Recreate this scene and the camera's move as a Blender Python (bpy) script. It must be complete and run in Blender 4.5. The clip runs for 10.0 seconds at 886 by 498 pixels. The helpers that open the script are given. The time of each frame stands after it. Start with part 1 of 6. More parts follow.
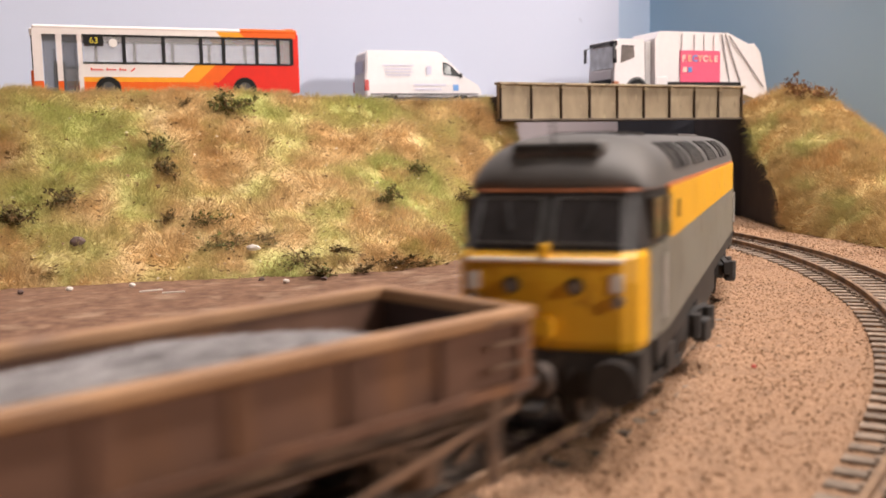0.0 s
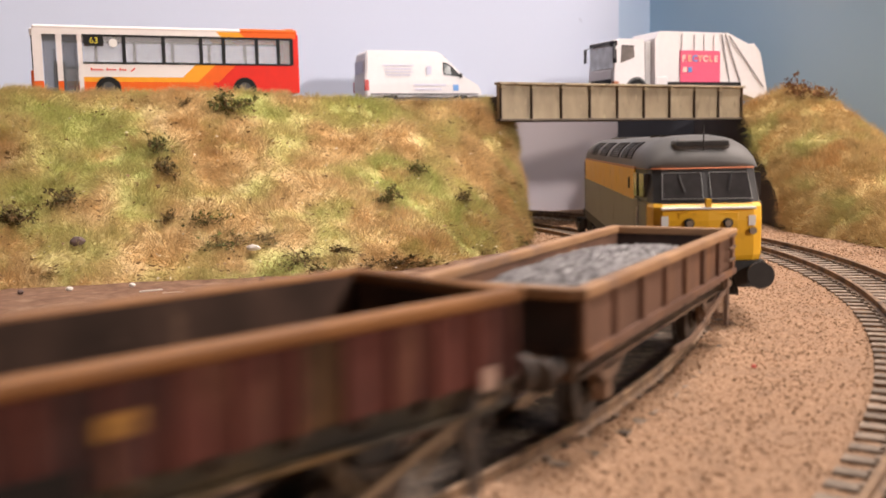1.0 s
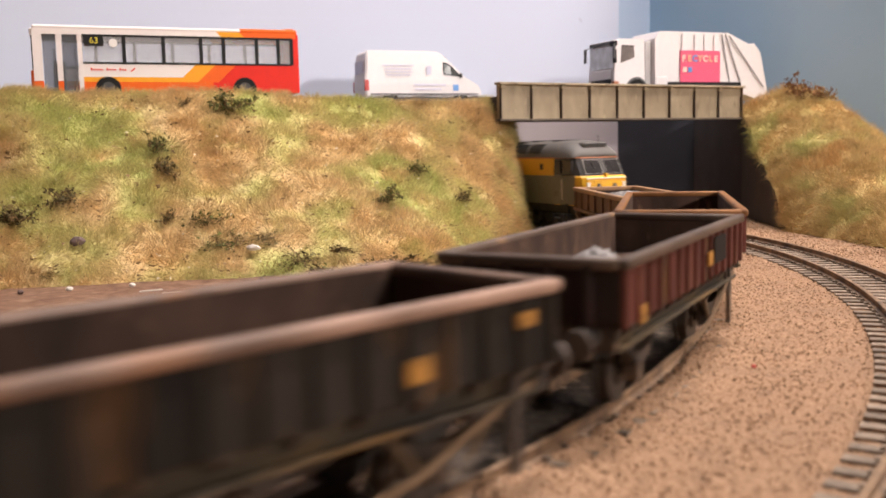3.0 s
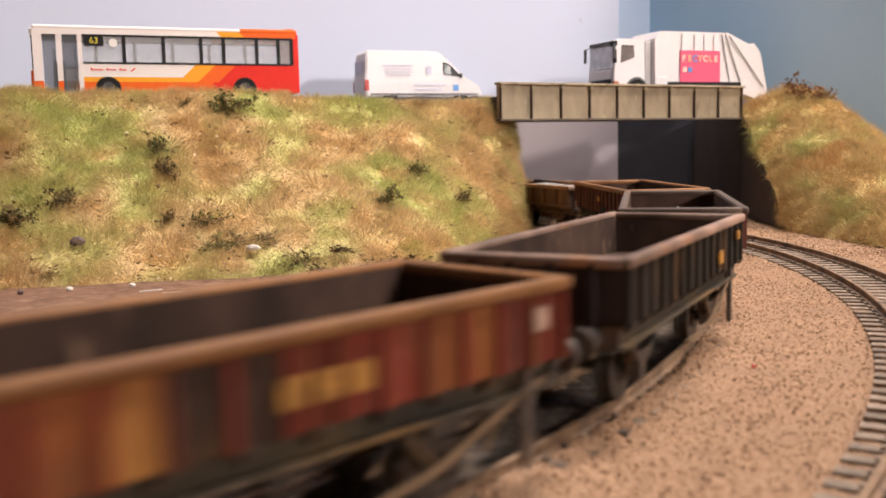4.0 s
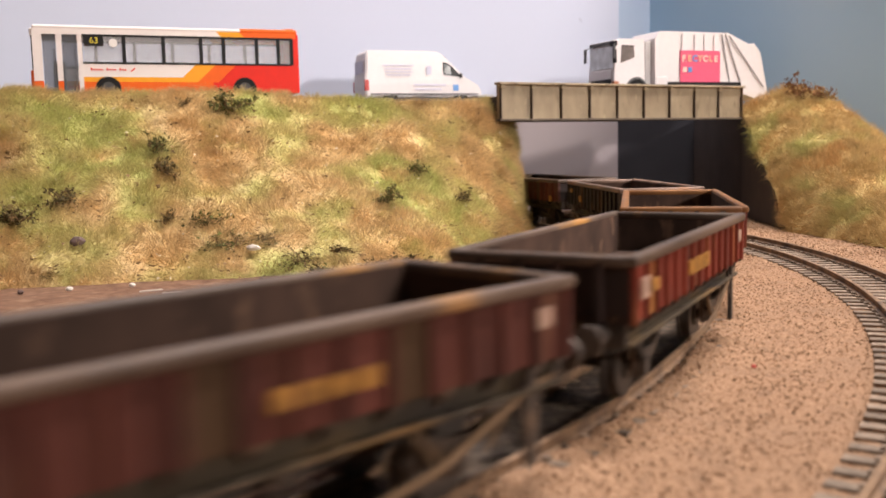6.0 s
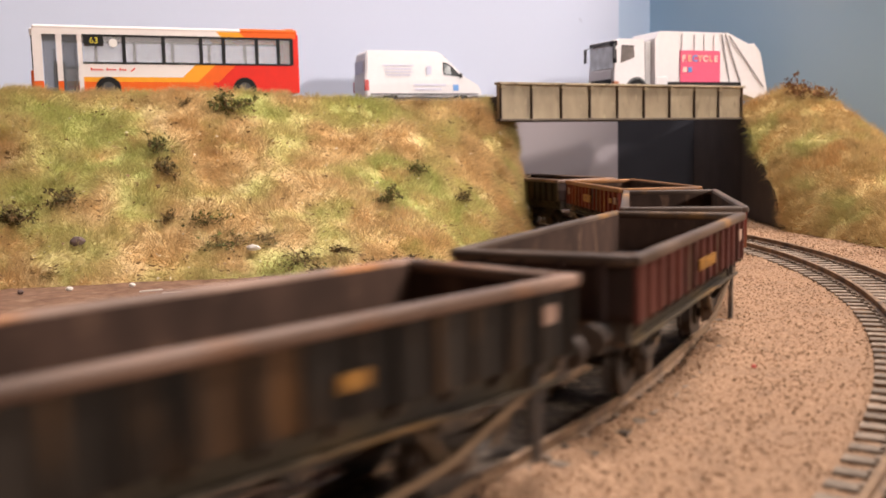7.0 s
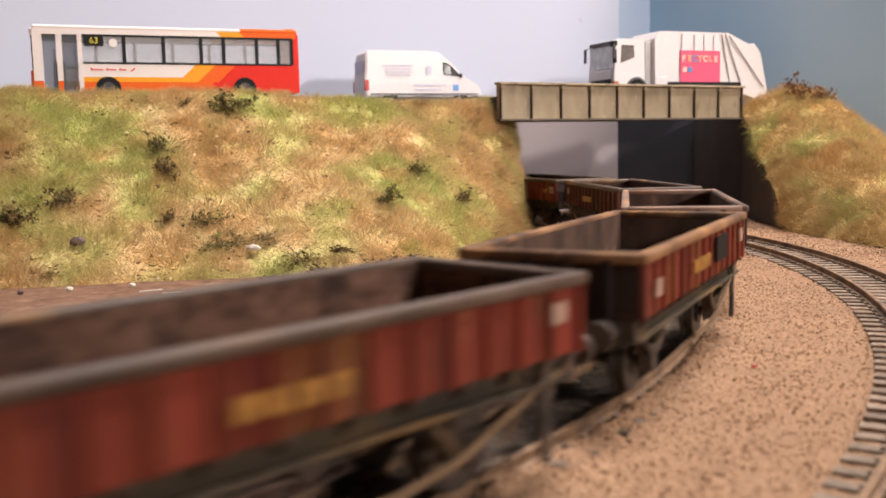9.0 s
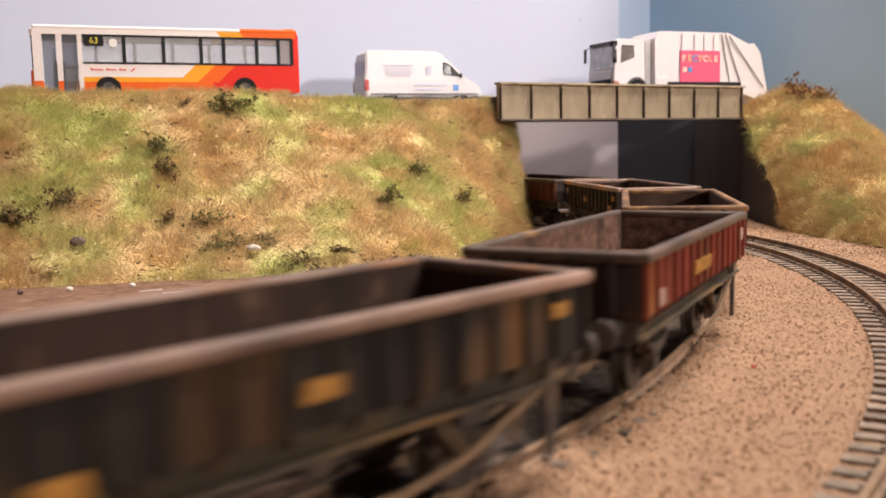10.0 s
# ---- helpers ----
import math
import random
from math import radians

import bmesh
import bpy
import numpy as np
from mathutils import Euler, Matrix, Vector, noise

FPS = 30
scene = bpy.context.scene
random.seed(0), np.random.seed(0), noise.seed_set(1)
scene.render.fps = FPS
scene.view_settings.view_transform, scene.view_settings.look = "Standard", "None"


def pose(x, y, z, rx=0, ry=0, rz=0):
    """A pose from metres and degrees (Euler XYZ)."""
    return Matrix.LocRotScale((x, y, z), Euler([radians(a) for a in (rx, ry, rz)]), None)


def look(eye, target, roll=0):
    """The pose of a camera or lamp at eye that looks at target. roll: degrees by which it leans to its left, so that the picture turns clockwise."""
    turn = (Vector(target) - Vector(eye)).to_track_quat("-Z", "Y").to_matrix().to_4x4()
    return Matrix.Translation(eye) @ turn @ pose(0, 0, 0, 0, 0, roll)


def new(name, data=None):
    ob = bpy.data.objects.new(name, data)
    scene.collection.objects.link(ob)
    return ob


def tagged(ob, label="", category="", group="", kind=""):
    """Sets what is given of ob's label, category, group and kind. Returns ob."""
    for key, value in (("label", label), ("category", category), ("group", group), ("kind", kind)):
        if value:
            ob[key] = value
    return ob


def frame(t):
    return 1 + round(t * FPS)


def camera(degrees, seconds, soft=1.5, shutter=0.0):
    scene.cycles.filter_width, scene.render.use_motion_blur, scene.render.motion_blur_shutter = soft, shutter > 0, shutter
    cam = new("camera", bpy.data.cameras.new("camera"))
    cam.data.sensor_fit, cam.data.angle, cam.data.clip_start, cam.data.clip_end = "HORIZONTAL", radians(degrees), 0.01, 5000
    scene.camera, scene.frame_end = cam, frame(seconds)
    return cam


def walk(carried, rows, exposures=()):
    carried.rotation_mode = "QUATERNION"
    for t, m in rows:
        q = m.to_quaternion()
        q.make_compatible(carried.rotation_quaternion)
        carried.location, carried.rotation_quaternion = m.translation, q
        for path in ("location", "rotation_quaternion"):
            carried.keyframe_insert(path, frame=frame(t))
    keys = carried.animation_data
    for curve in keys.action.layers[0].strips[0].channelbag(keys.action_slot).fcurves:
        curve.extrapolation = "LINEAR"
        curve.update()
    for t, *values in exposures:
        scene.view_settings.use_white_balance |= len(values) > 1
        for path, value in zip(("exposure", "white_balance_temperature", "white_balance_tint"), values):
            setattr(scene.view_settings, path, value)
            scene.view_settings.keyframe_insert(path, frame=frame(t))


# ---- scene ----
# a model railway on a table top: one camera that stands still beside the curve
EYE = (0.0, 0.0, 0.0483)
cam = camera(50.83, 10.0, soft=1.6, shutter=0.9)
TILT = 0.1096
VIEW = look(EYE, (EYE[0], EYE[1] + math.cos(TILT), EYE[2] - math.sin(TILT)), -1.255)
walk(cam, [(0.0, VIEW), (10.0, VIEW)], exposures=[(0.0, 0.0), (10.0, 0.0)])
cam.data.dof.use_dof = True
cam.data.dof.focus_distance = 0.36
cam.data.dof.aperture_fstop = 25.0

# ---- light: room lamps over the layout ----
world = bpy.data.worlds.new("room_air")
scene.world = world
world.use_nodes = True
world.node_tree.nodes["Background"].inputs[0].default_value = (0.9, 0.93, 1.0, 1)
world.node_tree.nodes["Background"].inputs[1].default_value = 0.045


def lamp(name, eye, target, size, power, colour, spread=180):
    data = bpy.data.lights.new(name, "AREA")
    data.spread = radians(spread)
    data.shape, data.size, data.energy, data.color = "DISK", size, power, colour
    ob = new(name, data)
    ob.matrix_world = look(eye, target)
    return ob


lamp("layout_spotlight", (0.85, 0.44, 1.10), (0.05, 0.5, 0.05), 0.16, 17.5, (1.0, 0.85, 0.76))
lamp("ceiling_lamp", (0.28, 0.42, 1.45), (0.02, 0.45, 0.0), 0.4, 23.5, (1.0, 0.905, 0.87))

lamp("side_lamp", (0.92, -0.44, 0.44), (0.033, 0.51, 0.07), 0.10, 1.1, (1.0, 0.895, 0.84), spread=52)


# ---- materials ----
def ramp(nt, pairs):
    n = nt.nodes.new("ShaderNodeValToRGB")
    e = n.color_ramp.elements
    while len(e) < len(pairs):
        e.new(0.5)
    for i, (p, c) in enumerate(pairs):
        e[i].position = p
        e[i].color = (*c, 1)
    return n


def mat(name, pairs, scale=300.0, rough=0.7, bump=0.0, bscale=1500.0, dist=0.0004, metal=0.0, spots=None, shift=0.0,
        spec=0.5, detail=4.0, stretch=(1, 1, 1), island=0.0, rvar=0.15, coat=0.0, leaf=0.0):
    """Noise between colours; spots: (colour, scale, from, to) of wear; shift: brightness by object; island: by piece."""
    m = bpy.data.materials.new(name)
    m.use_nodes = True
    nt = m.node_tree
    b = nt.nodes["Principled BSDF"]
    tc = nt.nodes.new("ShaderNodeTexCoord")
    mp = nt.nodes.new("ShaderNodeMapping")
    mp.inputs["Scale"].default_value = stretch
    nt.links.new(tc.outputs["Object"], mp.inputs["Vector"])
    info = nt.nodes.new("ShaderNodeObjectInfo")
    add = nt.nodes.new("ShaderNodeVectorMath")
    add.operation = "ADD"
    nt.links.new(mp.outputs[0], add.inputs[0])
    if shift:
        mul = nt.nodes.new("ShaderNodeMath")
        mul.operation = "MULTIPLY"
        mul.inputs[1].default_value = 3.7
        nt.links.new(info.outputs["Random"], mul.inputs[0])
        nt.links.new(mul.outputs[0], add.inputs[1])
    vec = add.outputs[0]
    n1 = nt.nodes.new("ShaderNodeTexNoise")
    n1.inputs["Scale"].default_value = scale
    n1.inputs["Detail"].default_value = detail
    nt.links.new(vec, n1.inputs["Vector"])
    r1 = ramp(nt, pairs)
    nt.links.new(n1.outputs["Fac"], r1.inputs[0])
    col = r1.outputs[0]
    for c, s, lo, hi in (spots or []):
        n2 = nt.nodes.new("ShaderNodeTexNoise")
        n2.inputs["Scale"].default_value = s
        n2.inputs["Detail"].default_value = 5
        nt.links.new(vec, n2.inputs["Vector"])
        r2 = ramp(nt, [(lo, (0, 0, 0)), (hi, (1, 1, 1))])
        nt.links.new(n2.outputs["Fac"], r2.inputs[0])
        mx = nt.nodes.new("ShaderNodeMix")
        mx.data_type = "RGBA"
        nt.links.new(r2.outputs[0], mx.inputs[0])
        nt.links.new(col, mx.inputs[6])
        mx.inputs[7].default_value = (*c, 1)
        col = mx.outputs[2]
    for amount, sock in ((shift, info.outputs["Random"]), (island, None)):
        if amount:
            if sock is None:
                sock = nt.nodes.new("ShaderNodeNewGeometry").outputs["Random Per Island"]
            mr = nt.nodes.new("ShaderNodeMapRange")
            mr.inputs[3].default_value, mr.inputs[4].default_value = 1 - amount, 1 + amount
            nt.links.new(sock, mr.inputs[0])
            hs = nt.nodes.new("ShaderNodeHueSaturation")
            nt.links.new(mr.outputs[0], hs.inputs["Value"])
            nt.links.new(col, hs.inputs["Color"])
            col = hs.outputs[0]
    nt.links.new(col, b.inputs["Base Color"])
    if rvar:
        mr = nt.nodes.new("ShaderNodeMapRange")
        mr.inputs[3].default_value, mr.inputs[4].default_value = max(0.03, rough - rvar), min(1, rough + rvar)
        nt.links.new(n1.outputs["Fac"], mr.inputs[0])
        nt.links.new(mr.outputs[0], b.inputs["Roughness"])
    else:
        b.inputs["Roughness"].default_value = rough
    b.inputs["Metallic"].default_value = metal
    b.inputs["Specular IOR Level"].default_value = spec
    b.inputs["Coat Weight"].default_value = coat
    if bump:
        n3 = nt.nodes.new("ShaderNodeTexNoise")
        n3.inputs["Scale"].default_value = bscale
        n3.inputs["Detail"].default_value = 5
        nt.links.new(vec, n3.inputs["Vector"])
        bp = nt.nodes.new("ShaderNodeBump")
        bp.inputs["Strength"].default_value = bump
        bp.inputs["Distance"].default_value = dist
        nt.links.new(n3.outputs["Fac"], bp.inputs["Height"])
        nt.links.new(bp.outputs[0], b.inputs["Normal"])
    if leaf:
        tr = nt.nodes.new("ShaderNodeBsdfTranslucent")
        nt.links.new(col, tr.inputs["Color"])
        ms = nt.nodes.new("ShaderNodeMixShader")
        ms.inputs[0].default_value = leaf
        nt.links.new(b.outputs[0], ms.inputs[1])
        nt.links.new(tr.outputs[0], ms.inputs[2])
        nt.links.new(ms.outputs[0], nt.nodes["Material Output"].inputs["Surface"])
    return m


def plain(name, c, rough=0.5, var=0.06, **kw):
    d = tuple(max(0, x * (1 - var)) for x in c)
    u = tuple(min(1, x * (1 + var)) for x in c)
    return mat(name, [(0.3, d), (0.7, u)], rough=rough, **kw)


SAND = mat("ballast_sand", [(0.22, (0.16, 0.093, 0.053)), (0.42, (0.295, 0.178, 0.106)), (0.6, (0.40, 0.247, 0.152)), (0.8, (0.52, 0.35, 0.232))],
           scale=900, rough=0.9, bump=0.8, bscale=1400, dist=0.0008, spots=[((0.30, 0.19, 0.12), 45, 0.45, 0.72), ((0.24, 0.15, 0.095), 160, 0.55, 0.8)], spec=0.2)
GRAIN = mat("ballast_grain", [(0.3, (0.28, 0.168, 0.097)), (0.7, (0.42, 0.262, 0.162))], scale=60, rough=0.9, island=0.3, spec=0.25)
EARTH = mat("brown_earth", [(0.3, (0.13, 0.07, 0.045)), (0.6, (0.22, 0.125, 0.08)), (0.8, (0.30, 0.19, 0.125))], scale=220, rough=0.95, bump=0.6, bscale=1600, dist=0.0005,
            spots=[((0.36, 0.25, 0.17), 60, 0.55, 0.75)], spec=0.2)
GRASS_C = [(0.24, (0.34, 0.20, 0.08)), (0.35, (0.57, 0.38, 0.17)), (0.46, (0.60, 0.44, 0.225)), (0.55, (0.54, 0.465, 0.20)), (0.65, (0.45, 0.46, 0.16)), (0.78, (0.57, 0.485, 0.22))]
GRASS = mat("grass_fibre", GRASS_C, scale=22, rough=0.7, island=0.3, spots=[((0.30, 0.19, 0.075), 52, 0.60, 0.72), ((0.60, 0.40, 0.19), 38, 0.54, 0.70), ((0.43, 0.44, 0.15), 31, 0.54, 0.74)], spec=0.3, detail=6, leaf=0.45)
TURF = mat("turf_ground", GRASS_C, scale=22, rough=0.95, bump=0.9, bscale=700, dist=0.0015, spots=[((0.50, 0.32, 0.14), 38, 0.55, 0.68), ((0.40, 0.40, 0.13), 31, 0.54, 0.74), ((0.27, 0.20, 0.085), 180, 0.58, 0.74)], spec=0.15, detail=6)
DRY = mat("dry_grass_fibre", [(0.3, (0.42, 0.27, 0.10)), (0.5, (0.54, 0.39, 0.18)), (0.62, (0.45, 0.40, 0.16)), (0.75, (0.38, 0.40, 0.13))], scale=34, rough=0.75, island=0.3, spots=[((0.56, 0.34, 0.14), 40, 0.54, 0.7)], spec=0.3, leaf=0.45)
DRYTURF = mat("dry_turf", [(0.3, (0.40, 0.28, 0.11)), (0.5, (0.55, 0.41, 0.18)), (0.7, (0.40, 0.36, 0.12))], scale=34, rough=0.95, bump=0.9, bscale=700, dist=0.0015, spec=0.15)
SCRUB = mat("scrub_leaf", [(0.3, (0.06, 0.05, 0.02)), (0.7, (0.17, 0.125, 0.05))], scale=120, rough=0.85, island=0.5, spec=0.2)
TWIG = mat("scrub_twig", [(0.3, (0.13, 0.08, 0.04)), (0.7, (0.28, 0.18, 0.085))], scale=200, rough=0.9, island=0.4, spec=0.2)
RAILSIDE = mat("rail_rust", [(0.3, (0.14, 0.08, 0.045)), (0.7, (0.30, 0.19, 0.11))], scale=300, rough=0.7, spots=[((0.08, 0.05, 0.035), 90, 0.5, 0.7)])
STEEL = mat("rail_head_steel", [(0.3, (0.42, 0.36, 0.29)), (0.7, (0.60, 0.52, 0.43))], scale=200, rough=0.38, metal=0.7)
SLEEPER = mat("sleeper", [(0.3, (0.12, 0.085, 0.06)), (0.7, (0.25, 0.18, 0.13))], scale=500, rough=0.85, shift=0.3, bump=0.4, bscale=2500, dist=0.0002)
SLEEPER2 = mat("pale_sleeper", [(0.3, (0.16, 0.12, 0.09)), (0.7, (0.32, 0.25, 0.19))], scale=500, rough=0.85, shift=0.25, bump=0.4, bscale=2500, dist=0.0002)
SKY = mat("painted_sky_pale", [(0.3, (0.53, 0.575, 0.71)), (0.7, (0.59, 0.63, 0.75))], scale=3.5, rough=0.9, spec=0.1, detail=2)
SKYBLUE = mat("painted_sky_blue", [(0.35, (0.25, 0.40, 0.56)), (0.65, (0.36, 0.49, 0.62))], scale=5, rough=0.9, spec=0.1, detail=2)
ROOM = plain("room_plaster", (0.34, 0.33, 0.31), 0.9, 0.04, bump=0.1, bscale=60, dist=0.002)
CARPET = plain("room_floor", (0.18, 0.16, 0.15), 0.95, 0.2)
ASPHALT = mat("road_asphalt", [(0.3, (0.035, 0.035, 0.037)), (0.7, (0.075, 0.073, 0.07))], scale=700, rough=0.9, bump=0.4, bscale=2000, dist=0.0003)
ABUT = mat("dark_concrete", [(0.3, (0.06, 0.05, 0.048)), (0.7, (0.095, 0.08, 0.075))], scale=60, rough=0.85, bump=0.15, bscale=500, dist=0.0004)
GIRDER = mat("girder_paint", [(0.3, (0.22, 0.17, 0.11)), (0.6, (0.33, 0.265, 0.175)), (0.8, (0.39, 0.32, 0.22))], scale=90, rough=0.65, spots=[((0.15, 0.115, 0.07), 130, 0.55, 0.75), ((0.47, 0.40, 0.25), 200, 0.62, 0.75)], stretch=(1, 1, 0.5), bump=0.2, bscale=1500, dist=0.0002)
RIB = mat("girder_rib", [(0.3, (0.055, 0.04, 0.03)), (0.7, (0.12, 0.09, 0.06))], scale=200, rough=0.7)


# ---- mesh helpers ----
def finish(name, bm, material, parent=None, label="", smooth=False):
    me = bpy.data.meshes.new(name)
    bm.to_mesh(me)
    bm.free()
    for m in (material if isinstance(material, (list, tuple)) else [material]):
        me.materials.append(m)
    if smooth:
        for p in me.polygons:
            p.use_smooth = True
    ob = new(name, me)
    if parent is not None:
        ob.parent = parent
    return tagged(ob, label)


def part(name, bm, material, parent, label="", smooth=False):
    return finish(name, bm, material, parent, label, smooth)


def piece(name, me, parent, m):
    """One of many alike pieces, on shared mesh data."""
    ob = new(name, me)
    ob.parent = parent
    ob.matrix_basis = m
    return ob


def box(bm, x0, x1, y0, y1, z0, z1, bevel=0.0, idx=0):
    m = Matrix.Translation(((x0 + x1) / 2, (y0 + y1) / 2, (z0 + z1) / 2)) @ Matrix.Diagonal((abs(x1 - x0), abs(y1 - y0), abs(z1 - z0), 1))
    r = bmesh.ops.create_cube(bm, size=1, matrix=m)
    faces = {f for v in r["verts"] for f in v.link_faces}
    for f in faces:
        f.material_index = idx
    if bevel:
        es = {e for v in r["verts"] for e in v.link_edges}
        bmesh.ops.bevel(bm, geom=list(es), offset=bevel, segments=2, affect="EDGES", profile=0.5)
    return bm


def cbox(*a, **k):
    return box(bmesh.new(), *a, **k)


def cyl(bm, p, axis, r, depth, seg=16, r2=None):
    turn = Vector(axis).to_track_quat("Z", "Y").to_matrix().to_4x4()
    bmesh.ops.create_cone(bm, cap_ends=True, segments=seg, radius1=r, radius2=r if r2 is None else r2, depth=depth, matrix=Matrix.Translation(p) @ turn)
    return bm


def bar(bm, a, b, w, t, up=(0, 0, 1)):
    """A flat bar from a to b, w wide along up, t thick."""
    a, b = Vector(a), Vector(b)
    d = (b - a)
    x = d.normalized()
    y = Vector(up).cross(x).normalized()
    z = x.cross(y)
    m = Matrix((x, y, z)).transposed().to_4x4()
    m.translation = (a + b) / 2
    bmesh.ops.create_cube(bm, size=1, matrix=m @ Matrix.Diagonal((d.length, t, w, 1)))
    return bm


def prism(bm, outline, y0, y1):
    """An outline in x and z, drawn out along y."""
    a = [bm.verts.new((x, y0, z)) for x, z in outline]
    b = [bm.verts.new((x, y1, z)) for x, z in outline]
    n = len(a)
    bm.faces.new(a)
    bm.faces.new(b[::-1])
    for i in range(n):
        bm.faces.new((a[i], b[i], b[(i + 1) % n], a[(i + 1) % n]))
    bmesh.ops.recalc_face_normals(bm, faces=bm.faces)
    return bm


def raw(name, verts, faces, material, parent=None, label="", smooth=False):
    me = bpy.data.meshes.new(name)
    me.from_pydata([tuple(v) for v in verts], [], [tuple(f) for f in faces])
    me.materials.append(material)
    if smooth:
        me.polygons.foreach_set("use_smooth", [True] * len(me.polygons))
    me.update()
    ob = new(name, me)
    if parent is not None:
        ob.parent = parent
    return tagged(ob, label)


def fbm(x, y, z=0.0, octaves=3):
    v, a = 0.0, 1.0
    for _ in range(octaves):
        v += a * noise.noise((x, y, z))
        x, y, z, a = x * 2.1, y * 2.1, z * 2.1, a * 0.5
    return v


# ---- the line of the track: a curve that eases at its near end, between two straights ----
CX, CY, RAD, RAD2 = -0.3265, 0.3991, 0.4152, 0.4807
A0, AS, A1 = -1.2, -0.5, 0.78
AM, AE = -0.6717, -1.3


def along(radius, a, off=0.0):
    """Place and heading at the angle a of a track's curve, off metres to its outer side; past the ends it runs on straight."""
    b = min(max(a, AS), A1)
    x, y, h = CX + radius * math.cos(b), CY + radius * math.sin(b), b + math.pi / 2
    if a > A1:
        d = (a - A1) * RAD
        x, y = x + d * math.cos(h), y + d * math.sin(h)
    elif radius == RAD:
        # towards the camera the inner track eases, then tightens, then runs straight
        for a_hi, a_lo, k in ((AS, AM, 0.835), (AM, AE, 1.277)):
            if a < a_hi:
                d = (max(a, a_lo) - a_hi) * radius
                h2 = h + k / radius * d
                x, y, h = x + (math.sin(h2) - math.sin(h)) * radius / k, y - (math.cos(h2) - math.cos(h)) * radius / k, h2
        if a < AE:
            d = (a - AE) * radius
            x, y = x + d * math.cos(h), y + d * math.sin(h)
    elif a < AS:
        d = (max(a, A0) - AS) * radius
        h2 = h + d / radius
        x, y, h = x + (math.sin(h2) - math.sin(h)) * radius, y - (math.cos(h2) - math.cos(h)) * radius, h2
        if a < A0:
            d = (a - A0) * radius
            x, y = x + d * math.cos(h), y + d * math.sin(h)
    return Vector((x + off * math.sin(h), y - off * math.cos(h), 0)), h


def stand(a, base):
    """Pose of a vehicle whose two axles, base apart, rest on the inner track about the angle a."""
    da = base / 2 / RAD
    p, q = along(RAD, a - da)[0], along(RAD, a + da)[0]
    d = q - p
    return Matrix.Translation((p + q) / 2) @ Matrix.Rotation(math.atan2(d.y, d.x), 4, "Z")


# ---- the layout's base and the room ----
GZ = -0.0034
E_ROAD = Vector((0.9307, 0.3659, 0)).normalized()
N_ROAD = Vector((-E_ROAD.y, E_ROAD.x, 0))
ROADPT = Vector((-0.2071, 0.4814, 0))          # near sides of bus and lorry run through here
ROAD_ANGLE = math.degrees(math.atan2(E_ROAD.y, E_ROAD.x))
RZ = 0.0765


def road(s, n, z=0.0):
    """A place s along the road and n to its far side from the near sides of the vehicles."""
    return ROADPT + E_ROAD * s + N_ROAD * n + Vector((0, 0, z))


def grid_mesh(name, nx, ny, place, material, label="", parent=None, smooth=True):
    vs = [place(i / nx, j / ny) for j in range(ny + 1) for i in range(nx + 1)]
    fs = [(j * (nx + 1) + i, j * (nx + 1) + i + 1, (j + 1) * (nx + 1) + i + 1, (j + 1) * (nx + 1) + i) for j in range(ny) for i in range(nx)]
    return raw(name, vs, fs, material, parent, label, smooth)


def ground_z(x, y):
    d = abs(math.hypot(x - CX, y - CY) - RAD)
    heap = 0.0016 * max(0.0, 1 - max(0.0, d - 0.012) / 0.012) if d > 0.0095 else -0.0006
    return GZ + heap * (0.75 + 0.8 * noise.noise((x * 260, y * 260, 2.0))) + 0.0005 * fbm(x * 40, y * 40) + 0.00035 * noise.noise((x * 700, y * 700, 0.3))


